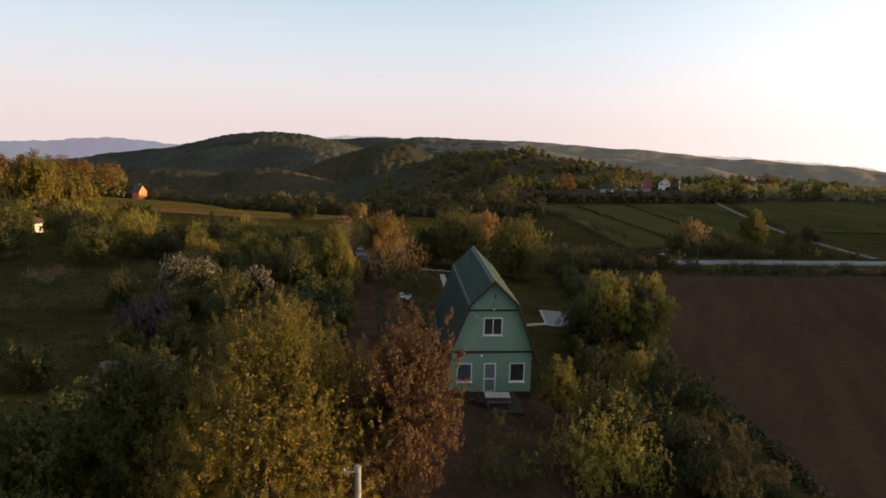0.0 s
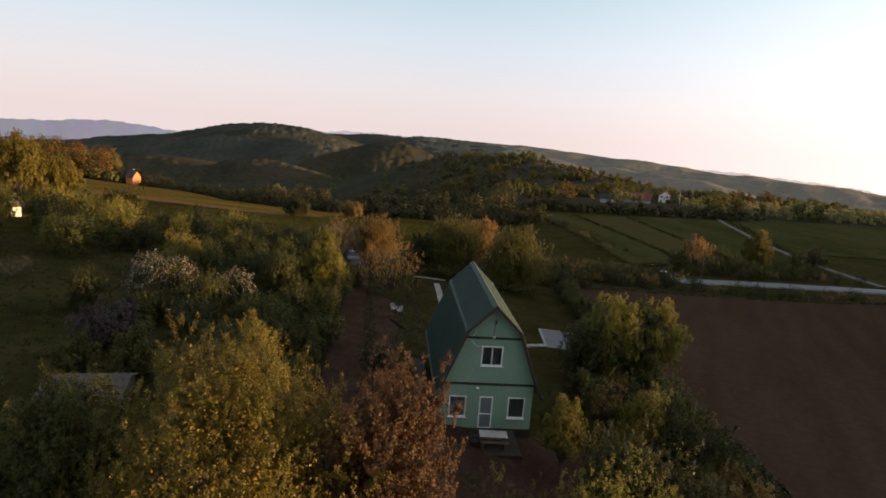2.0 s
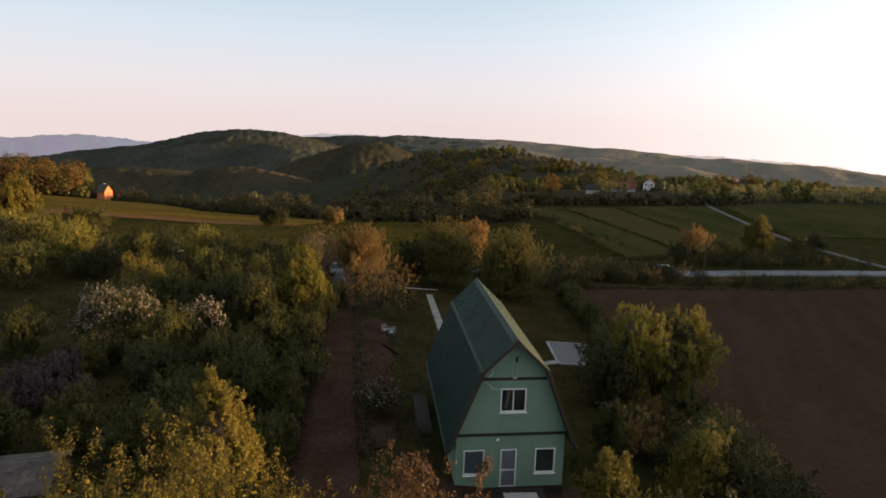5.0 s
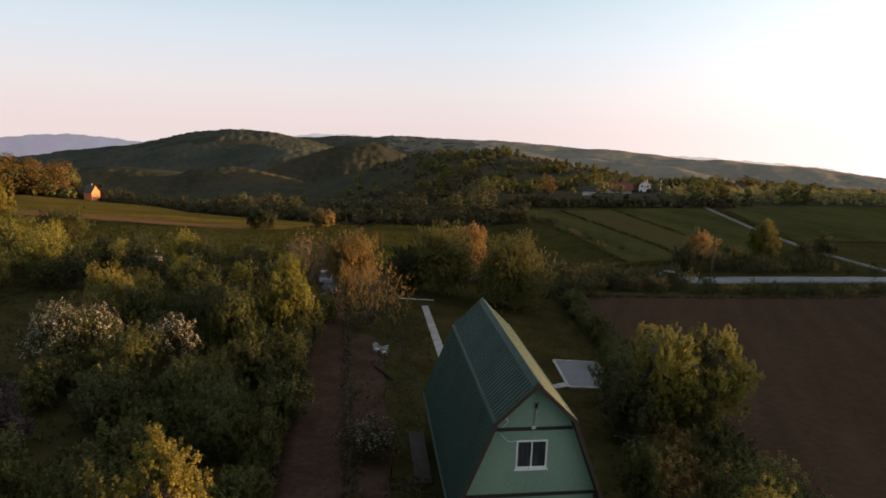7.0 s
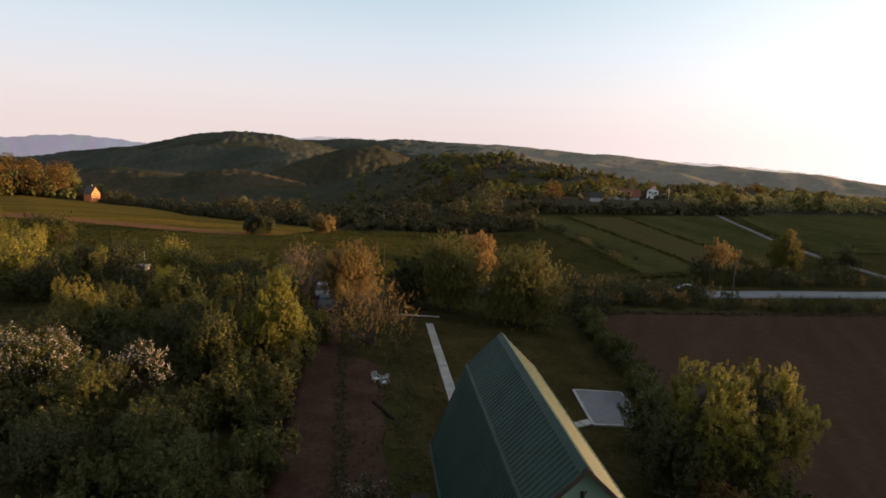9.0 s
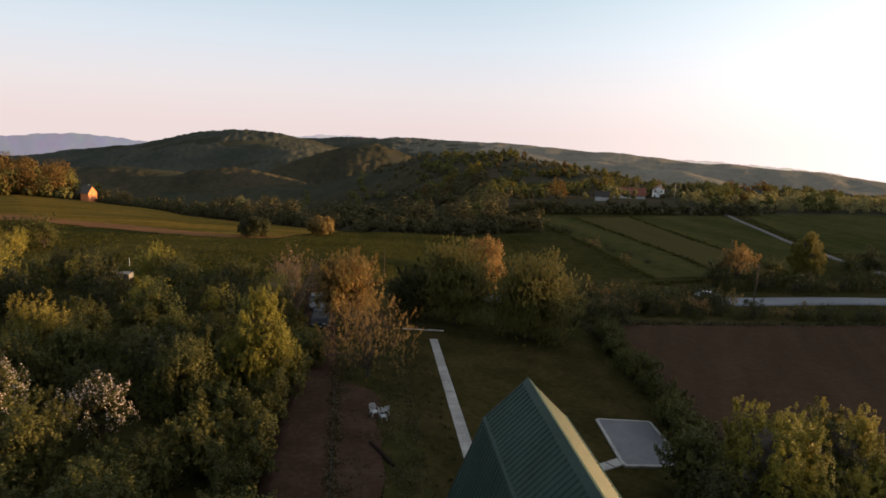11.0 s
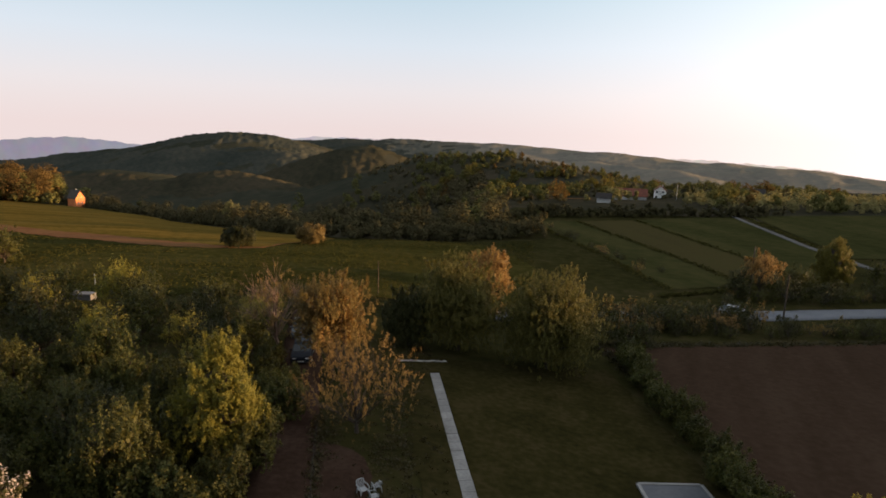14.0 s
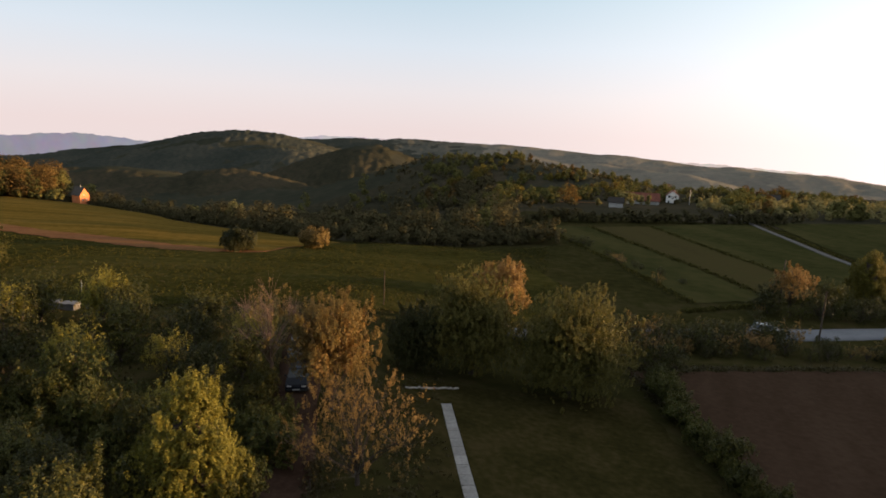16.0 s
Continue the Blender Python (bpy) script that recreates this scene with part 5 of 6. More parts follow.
def woods(name, label, places, mat, seed, size=7.0, per=70, leaf=0.75, lobes=1, up=1.3):
    """Distant trees past counting, as one mesh of leafy crowns."""
    r = np.random.RandomState(seed)
    pts, outs = [], []
    for x, y in places:
        s = size * r.uniform(0.6, 1.35)
        d = r.normal(0, 1, (per, 3))
        d /= np.linalg.norm(d, axis=1)[:, None]
        lump = 1 + 0.14 * np.sin(d[:, :1] * 5 + s) + 0.12 * np.sin(d[:, 1:2] * 6 + 2 * s)
        rad = r.uniform(0.8, 1.0, (per, 1)) * lump
        c = np.array([x, y, ground_at(x, y) + s * 0.52])
        if lobes > 1:
            at = r.normal(0, 1, (lobes, 3))
            at = at / np.linalg.norm(at, axis=1)[:, None] * np.array([s * 0.22, s * 0.22, s * 0.32])
            at[:, :2] *= (1.15 - at[:, 2:3] / s)
            pts.append(c + at[r.randint(0, lobes, per)] + d * rad * s * 0.19)
        else:
            c[2] -= s * 0.16
            pts.append(c + d * rad * np.array([s * 0.62, s * 0.62, s * 0.38]))
        outs.append(d)
    me = leaves(name, np.concatenate(pts), np.concatenate(outs), leaf, mat, r, 0.8, 0.18, up)
    tagged(new(name, me), label, "trees", kind="stuff")


def spread(n, seed, keep, lo, hi, az0=-38, az1=52):
    """Places between two distances from the house that the rule keeps."""
    r = np.random.RandomState(seed)
    got = []
    while len(got) < n:
        a, d = np.radians(r.uniform(az0, az1)), math.sqrt(r.uniform(lo * lo, hi * hi))
        x, y = -6 + d * math.sin(a), -10 + d * math.cos(a)
        if keep(x, y, math.degrees(a), d):
            got.append((x, y))
    return got


def clump(x, y, size, seed):
    return float(waves(x, y, size, seed))


# the wood on the western slope, the wooded valley, the hill to the north, the farm's trees
def past_rim(x, y):
    """Metres beyond the rim where the meadow breaks off into the valley."""
    d, az = bearing(x, y)
    return d - float(np.interp(az, RIM[0], RIM[1]))


FARM = lambda a, d: 18 < a < 30 and d < 345
SUN_GAP = lambda x, y: 384 < y < 412 and 40 < x < 210      # gap left treeless so low sun reaches the orange house
HOUSE_GAP = lambda a, d: -25.4 < a < -22.6 and d < 470
woods("west_wood", "rusty spring woodland along the top of the western meadow", spread(230, 1, lambda x, y, a, d: -4 < past_rim(x, y) < 60 and a < -25.0, 380, 560, -46, -24.9), WOODS_RUST, 51, 17.0, 900, 0.55, 22, 0.3)
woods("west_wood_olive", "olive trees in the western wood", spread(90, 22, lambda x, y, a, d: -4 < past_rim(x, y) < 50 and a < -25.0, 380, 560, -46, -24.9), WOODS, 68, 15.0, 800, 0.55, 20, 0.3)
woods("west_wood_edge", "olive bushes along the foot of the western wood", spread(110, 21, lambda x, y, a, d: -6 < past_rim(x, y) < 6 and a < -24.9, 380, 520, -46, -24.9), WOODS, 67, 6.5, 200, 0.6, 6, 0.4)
TALL = "tall trees behind the orchard"
west = [
    tree("woodland_tree", "tall spreading tree in olive-gold young leaf", at_ground(-79, 90), 14.5, 5.0, GOLDEN, 9000, 0.26, 71, 0.2, 70, spiky=0.5, trunk=0.2, group=TALL, dense=1.3),
    tree("woodland_tree", "tall tree in golden green leaf", at_ground(-86, 95), 8.2, 3.4, LEAF_YELLOW, 4200, 0.25, 72, 0.12, 46, spiky=0.5, trunk=0.18, group=TALL, dense=1.3),
]
for k, (x, y) in enumerate(((-92, 86), (-98, 97), (-74, 95), (-88, 104), (-104, 90), (-96, 108))):
    copy_thing(west[k % 2], at_ground(x, y, 70 * k, (0.62, 0.95)[k % 2] + 0.05 * (k % 4)))
woods("edge_scrub", "low dark scrub where the meadow breaks off", spread(300, 12, lambda x, y, a, d: 1 < past_rim(x, y) < 16, 130, 470, -24.8, 16), WOODS_DARK, 62, 4.2, 240, 0.28, 4, 0.8)
woods("near_valley_wood", "dark trees below the meadow's edge", spread(230, 8, lambda x, y, a, d: 8 < past_rim(x, y) < 70 and not HOUSE_GAP(a, d), 155, 500, -24, 12), WOODS_DARK, 65, 8.5, 420, 0.36, 9, 0.8)
woods("valley_wood", "dark woodland filling the valley", spread(600, 2, lambda x, y, a, d: past_rim(x, y) > 60 and d < 480 and clump(x, y, 120, 61) > -0.5, 220, 620, -26, 11), WOODS_DARK, 52, 8.0, 170, 0.6, 7, 0.9)
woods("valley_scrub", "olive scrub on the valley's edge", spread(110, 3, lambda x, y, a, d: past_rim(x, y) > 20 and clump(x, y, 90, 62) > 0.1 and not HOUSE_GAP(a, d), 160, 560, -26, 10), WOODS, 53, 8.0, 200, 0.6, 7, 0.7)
tree("valley_tree", "pale green round tree below the meadow's rim", at_ground(-56.7, 233), 10.5, 3.0, WOODS_PALE, 2600, 0.4, 69, 0.1, 40, trunk=0.2, dense=1.2)
woods("hill_wood", "woodland on the hill behind the fields", spread(720, 4, lambda x, y, a, d: clump(x, y, 110, 63) > -0.1 and y > 205 and not FARM(a, d) and not SUN_GAP(x, y), 260, 640, 4, 40), WOODS, 54, 7.0, 170, 0.55, 6, 0.8)
woods("hill_scrub", "dark scrub on the slopes of the hill", spread(900, 14, lambda x, y, a, d: clump(x, y, 60, 73) > -0.3 and y > 195 and not FARM(a, d) and not SUN_GAP(x, y), 235, 620, 0, 36), WOODS_DARK, 72, 4.2, 70, 0.55, 4, 0.7)
woods("hill_wood_rust", "rusty trees scattered over the hill", spread(70, 5, lambda x, y, a, d: clump(x, y, 80, 64) > 0.15 and y > 215 and not FARM(a, d) and not SUN_GAP(x, y), 260, 600, 5, 40), WOODS_RUST, 55, 8, 240, 0.5, 7, 0.6)
woods("golden_hill_trees", "golden sunlit trees on the hill behind the fields", [(46, 456), (50, 461), (54, 467), (58, 464), (42, 452), (83, 379), (87, 382), (122, 420), (127, 424), (117, 423), (137, 351), (131, 356), (72, 470), (78, 474), (100, 432)], GOLDEN, 66, 9.5, 520, 0.42, 9, 0.4)
woods("farm_trees", "trees and bushes round the farm buildings", [(108, 275), (112, 282), (116, 279), (121, 283), (143, 312), (160, 309), (172, 305), (176, 309), (86, 246), (101, 250), (126, 284), (104, 262)], WOODS_PALE, 59, 5.5, 260, 0.5, 6)
woods("farm_hedge", "dark hedge along the upper edge of the fields", [(x, 187 + 0.09 * (x - 45) + rng.uniform(-3, 3)) for x in np.arange(38, 132, 0.9)], WOODS_DARK, 56, 3.8, 110, 0.4, 3)
woods("track_scrub", "olive scrub beyond the farm track", spread(520, 6, lambda x, y, a, d: x > 126 and y > 207, 250, 420, 28, 50), WOODS_PALE, 57, 4.2, 130, 0.42, 4)


def grass_tufts():
    """Tufts of rough grass over the garden, the orchard and the near meadow."""
    r = np.random.RandomState(90)
    n = 13000
    x, y = r.uniform(-60, 18, n), r.uniform(-14, 100, n)
    lane = np.abs(x + 9.6 + 0.04 * np.clip(y - 10, 0, 60)) < 1.7
    bed = (x > -9.2) & (x < -3.2) & (y < 34) & (r.uniform(0, 1, n) < 0.35)
    built = (np.abs(x) < 4.2) & (y > -3.5) & (y < 12)
    path = (np.abs(x) < 0.7) & (y < 48)
    field = (x > 14.5) | ((x > 13) & (y < 10))
    pad = (x > 9) & (x < 15.5) & (y > 22) & (y < 31)
    yard = (np.abs(x) < 5.2) & (y < 1)
    mown = (x > 0.6) & (y > 11)
    ok = ~(mown | field | lane | bed | built | path | pad | yard)
    x, y = x[ok], y[ok]
    k = 5
    X, Y = np.repeat(x, k) + r.normal(0, 0.13, len(x) * k), np.repeat(y, k) + r.normal(0, 0.13, len(x) * k)
    P = np.stack([X, Y, height(X, Y) + 0.09], -1)
    out = r.normal(0, 1, P.shape)
    out[:, 2] *= 0.25
    me = leaves("grass_tufts", P, out, 0.12, TUFT, r, 0.3, 0.2)
    tagged(new("grass_tufts", me), "tufts of rough grass over garden and meadow", "grass", kind="stuff")


grass_tufts()


def meadow_tufts():
    """Coarse tussocks in the meadow beyond the orchard."""
    r = np.random.RandomState(91)
    n = 60000
    x, y = r.uniform(-150, 45, n), r.uniform(74, 185, n)
    d, az = bearing(x, y)
    ok = (d < np.interp(az, *zip(*STRIP_NEAR)) - 2) & (az < 16) & (waves(x, y, 26, 92) + r.normal(0, 0.5, n) > 0.0)
    x, y = x[ok], y[ok]
    k = 4
    X, Y = np.repeat(x, k) + r.normal(0, 0.28, len(x) * k), np.repeat(y, k) + r.normal(0, 0.28, len(x) * k)
    P = np.stack([X, Y, height(X, Y) + 0.13], -1)
    out = r.normal(0, 1, P.shape)
    out[:, 2] *= 0.3
    me = leaves("meadow_tussocks", P, out, 0.15, MEADOW_TUFT, r, 0.5, 0.2)
    tagged(new("meadow_tussocks", me), "coarse grass tussocks in the evening meadow", "grass", kind="stuff")


meadow_tufts()


def weeds(name, label, places, size, mat, seed, tall, per=7, wide=0.3):
    """Low leafy weeds round the given places."""
    r = np.random.RandomState(seed)
    p = np.repeat(np.array(places, float), per, 0) + r.normal(0, wide, (len(places) * per, 2))
    P = np.concatenate([p, (height(p[:, 0], p[:, 1]) + r.uniform(0.05, tall, len(p)))[:, None]], 1)
    out = r.normal(0, 1, P.shape)
    out[:, 2] = np.abs(out[:, 2])
    tagged(new(name, leaves(name, P, out, size, mat, r, 0.5, 0.4)), label, "weeds", kind="stuff")


rw = np.random.RandomState(93)
lines = [((44, 91), (42, 176)), ((60.5, 96), (57.8, 176)), ((74.6, 98), (78.5, 181)), ((40, 86), (75, 97)), ((99, 118), (125, 196))]
weeds("field_border_weeds", "rough dry weeds along the borders of the fields", [(a[0] + (b[0] - a[0]) * u + rw.normal(0, 0.4), a[1] + (b[1] - a[1]) * u) for a, b in lines for u in rw.uniform(0, 1, 230)], 0.24, MEADOW_TUFT, 94, 0.5, 6, 0.35)
patchy = [(x, y) for x, y in zip(rw.uniform(-8.6, -2.9, 2600), rw.uniform(1, 40, 2600)) if clump(x, y, 5.0, 95) + rw.normal(0, 0.35) > 0.05 + 0.5 * (x < -5.5) and not (abs(x) < 3.4 and y < 12.5)]
weeds("bed_weeds", "patches of low green weeds in the garden bed", patchy, 0.075, TUFT, 96, 0.22, 9, 0.16)
weeds("field_edge_weeds", "rank grass and weeds along the edge of the ploughed field", [(15.2 + (y + 60) * 0.0417 + rw.normal(0, 0.35), y) for y in rw.uniform(-40, 62, 900)] + [(x, 60.5 + (x - 20) * 0.06 + rw.normal(0, 0.4)) for x in rw.uniform(19, 84, 500)], 0.13, TUFT, 98, 0.5, 9, 0.25)
verge = [(-7.35 - 0.045 * (y - 6) + rw.normal(0, 0.16), y) for y in rw.uniform(2, 36, 420)] + [(-11.0 - 0.035 * y + rw.normal(0, 0.2), y) for y in rw.uniform(-6, 46, 420)]
weeds("lane_verge", "uneven grass growing along both edges of the lane", verge, 0.10, TUFT, 97, 0.35, 9, 0.14)


# ---- paths and slabs ----
def concrete_pad():
    """A rimmed concrete slab in the lawn, with a short way to the house."""
    pad = thing("concrete_pad", pose(0, 0, 0), "flat rimmed concrete slab in the lawn behind the house", "slab")
    pad["kind"] = "structure"
    c = [(9.7, 22.9), (14.2, 23.4), (15.05, 30.5), (10.75, 30.3)]
    zs = max(ground_at(*p) for p in c) + 0.05
    zf = lambda x, y: ground_at(x, y) + 0.10
    bm = bmesh.new()
    top = [bm.verts.new((x, y, zf(x, y))) for x, y in c]
    low = [bm.verts.new((x, y, zf(x, y) - 0.45)) for x, y in c]
    bm.faces.new(top)
    for i in range(4):
        bm.faces.new((top[i], low[i], low[(i + 1) % 4], top[(i + 1) % 4]))
    part("slab", bm, PAD, pad, "smooth blue-grey concrete surface")
    for i in range(4):
        (ax, ay), (bx, by) = c[i], c[(i + 1) % 4]
        d = Vector((bx - ax, by - ay, zf(bx, by) - zf(ax, ay)))
        ln = d.length
        bm = boxes((0.06, ln - 0.06, -0.10, 0.12, -0.2, 0.06), bevel=0.02)
        ob = part("rim", bm, CONCRETE, pad, "raised pale concrete rim")
        x = d.normalized()
        y = Vector((0, 0, 1)).cross(x).normalized()
        m = Matrix((x, y, x.cross(y))).transposed().to_4x4()
        m.translation = (ax, ay, zf(ax, ay))
        ob.matrix_basis = m


def paved_path(name, label, a, b, width, step):
    """Cast slabs laid end to end."""
    root = thing(name, pose(0, 0, 0), label, "path")
    root["kind"] = "structure"
    n = int(math.hypot(b[0] - a[0], b[1] - a[1]) / step)
    r = random.Random(5)
    me = None
    for i in range(n):
        u, v = i / n, (i + 1) / n
        p, q = (a[0] + (b[0] - a[0]) * u, a[1] + (b[1] - a[1]) * u), (a[0] + (b[0] - a[0]) * v, a[1] + (b[1] - a[1]) * v)
        P, Q = Vector((*p, ground_at(*p) + 0.10)), Vector((*q, ground_at(*q) + 0.10))
        if me is None:
            me = part("paving_slab", boxes((0.003, step - 0.003, -width / 2, width / 2, -0.3, 0.0), bevel=0.006), CONCRETE, root)
            ob = me
        else:
            ob = me.copy()
            scene.collection.objects.link(ob)
        x = (Q - P).normalized()
        y = Vector((0, 0, 1)).cross(x).normalized()
        m = Matrix((x, y, x.cross(y))).transposed().to_4x4()
        m.translation = P + y * r.uniform(-0.006, 0.006) + Vector((0, 0, r.uniform(-0.008, 0.008)))
        ob.matrix_basis = m


concrete_pad()
paved_path("garden_path", "straight narrow path of pale concrete slabs across the lawn", (0.2, 47.4), (-0.35, 11.6), 0.78, 1.2)
paved_path("side_path", "short concrete path from the house to the slab", (9.85, 23.6), (3.2, 19.2), 0.75, 1.2)
tagged(part("patio", boxes((-1.9, 1.7, -3.1, -0.06, -0.95, 0.02), bevel=0.03), CONCRETE_DARK, None), "worn grey concrete patio before the front door", "patio", kind="structure")


tagged(part("side_walk", boxes((-4.2, -3.3, 5.4, 10.6, -1.2, 0.22), bevel=0.03), CONCRETE_DARK, None), "raised concrete walk along the side of the house", "walkway", kind="structure")


def stone_edge():
    root = thing("stone_edging", pose(0, 0, 0), "loose row of pale stones at the end of the lawn", "edging")
    r = random.Random(9)
    for i in range(22):
        u = i / 21
        x, y = -2.7 + 4.3 * u, 50.1 + 1.1 * u + r.uniform(-0.15, 0.15)
        bm = bmesh.new()
        bmesh.ops.create_icosphere(bm, subdivisions=1, radius=1)
        for v in bm.verts:
            v.co = Vector((v.co.x * r.uniform(0.16, 0.2), v.co.y * r.uniform(0.1, 0.14), v.co.z * r.uniform(0.08, 0.13)))
        ob = part("stone", bm, STONE, root)
        ob.location = (x, y, ground_at(x, y) + 0.06)


stone_edge()


# ---- garden things ----
def garden_chair(m):
    c = thing("garden_chair", m, "white moulded plastic garden chair on the grass", "chair", "white garden chairs")
    bm = boxes((-0.25, 0.25, -0.24, 0.24, 0.40, 0.43), bevel=0.012)
    part("seat", bm, GARDEN_WHITE, c)
    for i in range(5):
        x = -0.2 + i * 0.1
        bm = bmesh.new()
        tube(bm, [(x, 0.23, 0.42), (x * 1.05, 0.30, 0.65), (x * 1.05, 0.36, 0.86)], [0.028, 0.028, 0.02], 5)
        part("back_slat", bm, GARDEN_WHITE, c)
    bm = bmesh.new()
    tube(bm, [(-0.25, 0.32, 0.70), (-0.22, 0.365, 0.86), (0, 0.38, 0.90), (0.22, 0.365, 0.86), (0.25, 0.32, 0.70)], [0.03] * 5, 6)
    part("back_frame", bm, GARDEN_WHITE, c)
    for s in (-1, 1):
        bm = bmesh.new()
        tube(bm, [(s * 0.27, 0.31, 0.64), (s * 0.29, 0.05, 0.65), (s * 0.28, -0.22, 0.62), (s * 0.27, -0.26, 0.45)], [0.03] * 4, 6)
        part("armrest", bm, GARDEN_WHITE, c)
        for yy in (-1, 1):
            bm = bmesh.new()
            tube(bm, [(s * 0.23, yy * 0.21, 0.42), (s * 0.29, yy * 0.27, 0.0)], [0.035, 0.025], 6)
            part("leg", bm, GARDEN_WHITE, c)
    return c


first_chair = garden_chair(at_ground(-5.75, 26.7, 30, 0.88))
copy_thing(first_chair, at_ground(-5.05, 27.2, 200, 0.88))
copy_thing(first_chair, at_ground(-5.2, 26.2, 110, 0.88))


def garden_table():
    t = thing("garden_table", at_ground(0.15, -2.0) @ pose(0, 0, 0.10, 0, 0, -3), "wooden garden table under a pale plastic cloth on the patio", "table")
    for i in range(6):
        part("board", boxes((-0.85, 0.85, -0.45 + i * 0.15, -0.305 + i * 0.15, 0.70, 0.735), bevel=0.006), WOOD, t)
    for x in (-0.7, 0.7):
        for y in (-0.35, 0.35):
            part("leg", boxes((x - 0.045, x + 0.045, y - 0.045, y + 0.045, 0.0, 0.70), bevel=0.006), WOOD, t)
    part("apron", boxes((-0.65, 0.65, -0.37, -0.34, 0.58, 0.70)), WOOD, t)
    cl = bmesh.new()
    n = 14
    grid = [[cl.verts.new((-0.80 + 1.6 * i / n, -0.42 + 0.84 * j / n, 0.742 + 0.012 * math.sin(i * 1.7 + j) * math.cos(j * 1.3) + 0.008)) for j in range(n + 1)] for i in range(n + 1)]
    for i in range(n):
        for j in range(n):
            cl.faces.new((grid[i][j], grid[i + 1][j], grid[i + 1][j + 1], grid[i][j + 1]))
    bmesh.ops.solidify(cl, geom=cl.faces[:], thickness=0.004)
    me = bpy.data.meshes.new("tablecloth")
    cl.to_mesh(me)
    cl.free()
    me.materials.append(CLOTH)
    cloth = tagged(new("tablecloth", me), "pale creased plastic cloth on the garden table", "tablecloth")
    cloth.matrix_basis = t.matrix_basis.copy()


def bench(m, label):
    b = thing("bench", m, label, "bench", "benches at the table")
    for y in (-0.16, 0.0):
        part("board", boxes((-0.8, 0.8, y, y + 0.145, 0.42, 0.455), bevel=0.006), WOOD, b)
    for x in (-0.65, 0.65):
        part("support", boxes((x - 0.03, x + 0.03, -0.15, 0.14, 0.0, 0.42), bevel=0.006), WOOD, b)
    return b


def wooden_chair(m):
    c = thing("wooden_chair", m, "dark wooden chair beside the garden table", "chair", "wooden chairs on the patio")
    part("seat", boxes((-0.21, 0.21, -0.21, 0.21, 0.43, 0.46), bevel=0.008), BAND, c)
    for x in (-0.18, 0.18):
        part("leg", boxes((x - 0.02, x + 0.02, -0.20, -0.16, 0, 0.43)), BAND, c)
        part("leg", boxes((x - 0.02, x + 0.02, 0.16, 0.20, 0, 0.43)), BAND, c)
        part("back_post", boxes((x - 0.02, x + 0.02, 0.17, 0.20, 0.46, 0.92)), BAND, c)
    for z in (0.62, 0.82):
        part("back_rail", boxes((-0.16, 0.16, 0.175, 0.195, z, z + 0.07)), BAND, c)
    return c


patio_z = 0.02
garden_table()
bench(pose(0.2, -2.45, patio_z, 0, 0, -3), "plain wooden bench before the garden table")
wc = wooden_chair(pose(-0.95, -1.75, patio_z, 0, 0, 80))
copy_thing(wc, pose(-1.0, -2.35, patio_z, 0, 0, 95))
copy_thing(wc, pose(-1.55, -2.0, patio_z, 0, 0, 88))


def log_beam():
    bm = bmesh.new()
    tube(bm, [(0, 0, 0.1), (0.6, -1.2, 0.13), (1.24, -2.55, 0.1)], [0.11, 0.12, 0.10], 8)
    ob = part("log", bm, material("damp_dark_wood", [(0.012, 0.009, 0.008), (0.022, 0.017, 0.014)], 4.0, 0.95, 0.01, 20, spec=0.0), None)
    ob.location = (-5.98, 22.6, ground_at(-5.4, 21.3))
    tagged(ob, "dark fallen log lying on the garden bed", "log")


log_beam()


def lane_fence():
    f = thing("wire_fence", pose(0, 0, 0), "low fence of thin posts and rusty wire beside the lane", "fence")
    pts = [(-7.35 - 0.045 * (y - 6), y) for y in np.arange(4, 33, 2.4)]
    tops = []
    for x, y in pts:
        z = ground_at(x, y)
        bm = bmesh.new()
        tube(bm, [(x, y, z - 0.2), (x + 0.02, y, z + 0.95)], [0.035, 0.028], 6)
        part("post", bm, BARK, f)
        tops.append((x, y, z))
    for h in (0.45, 0.85):
        bm = bmesh.new()
        tube(bm, [(x - 0.05, y, z + h) for x, y, z in tops], [0.004] * len(tops), 4)
        part("wire", bm, CABLE, f)


lane_fence()


def wood_heap():
    h = thing("wood_heap", at_ground(10.9, 13.2), "heap of old pale boards and sticks under the tree", "wood heap")
    r = random.Random(4)
    for i in range(16):
        ln = r.uniform(1.0, 2.0)
        ob = part("board", boxes((-ln / 2, ln / 2, -0.07, 0.07, -0.015, 0.015), bevel=0.004), WOOD if i % 4 else STONE, h)
        ob.matrix_basis = pose(r.uniform(-0.5, 0.5), r.uniform(-0.4, 0.4), 0.05 + i * 0.035, r.uniform(-8, 8), r.uniform(-8, 8), r.uniform(-50, 50))


wood_heap()


# ---- poles and wires ----
def pole(x, y, h, r, mat, label, name="utility_pole", cap=None):
    p = thing(name, at_ground(x, y), label, "pole")
    bm = bmesh.new()
    tube(bm, [(0, 0, -0.4), (0, 0, h * 0.5), (0, 0, h)], [r * 1.25, r * 1.1, r], 10)
    part("shaft", bm, mat, p)
    if cap:
        bm = boxes((-0.5, 0.5, -0.04, 0.04, h - 0.45, h - 0.35), bevel=0.01)
        part("crossarm", bm, STEEL, p)
        for s in (-0.42, 0.42):
            bm = bmesh.new()
            tube(bm, [(s, 0, h - 0.35), (s, 0, h - 0.28), (s, 0, h - 0.22)], [0.03, 0.05, 0.03], 8)
            part("insulator", bm, GARDEN_WHITE, p)
    return p


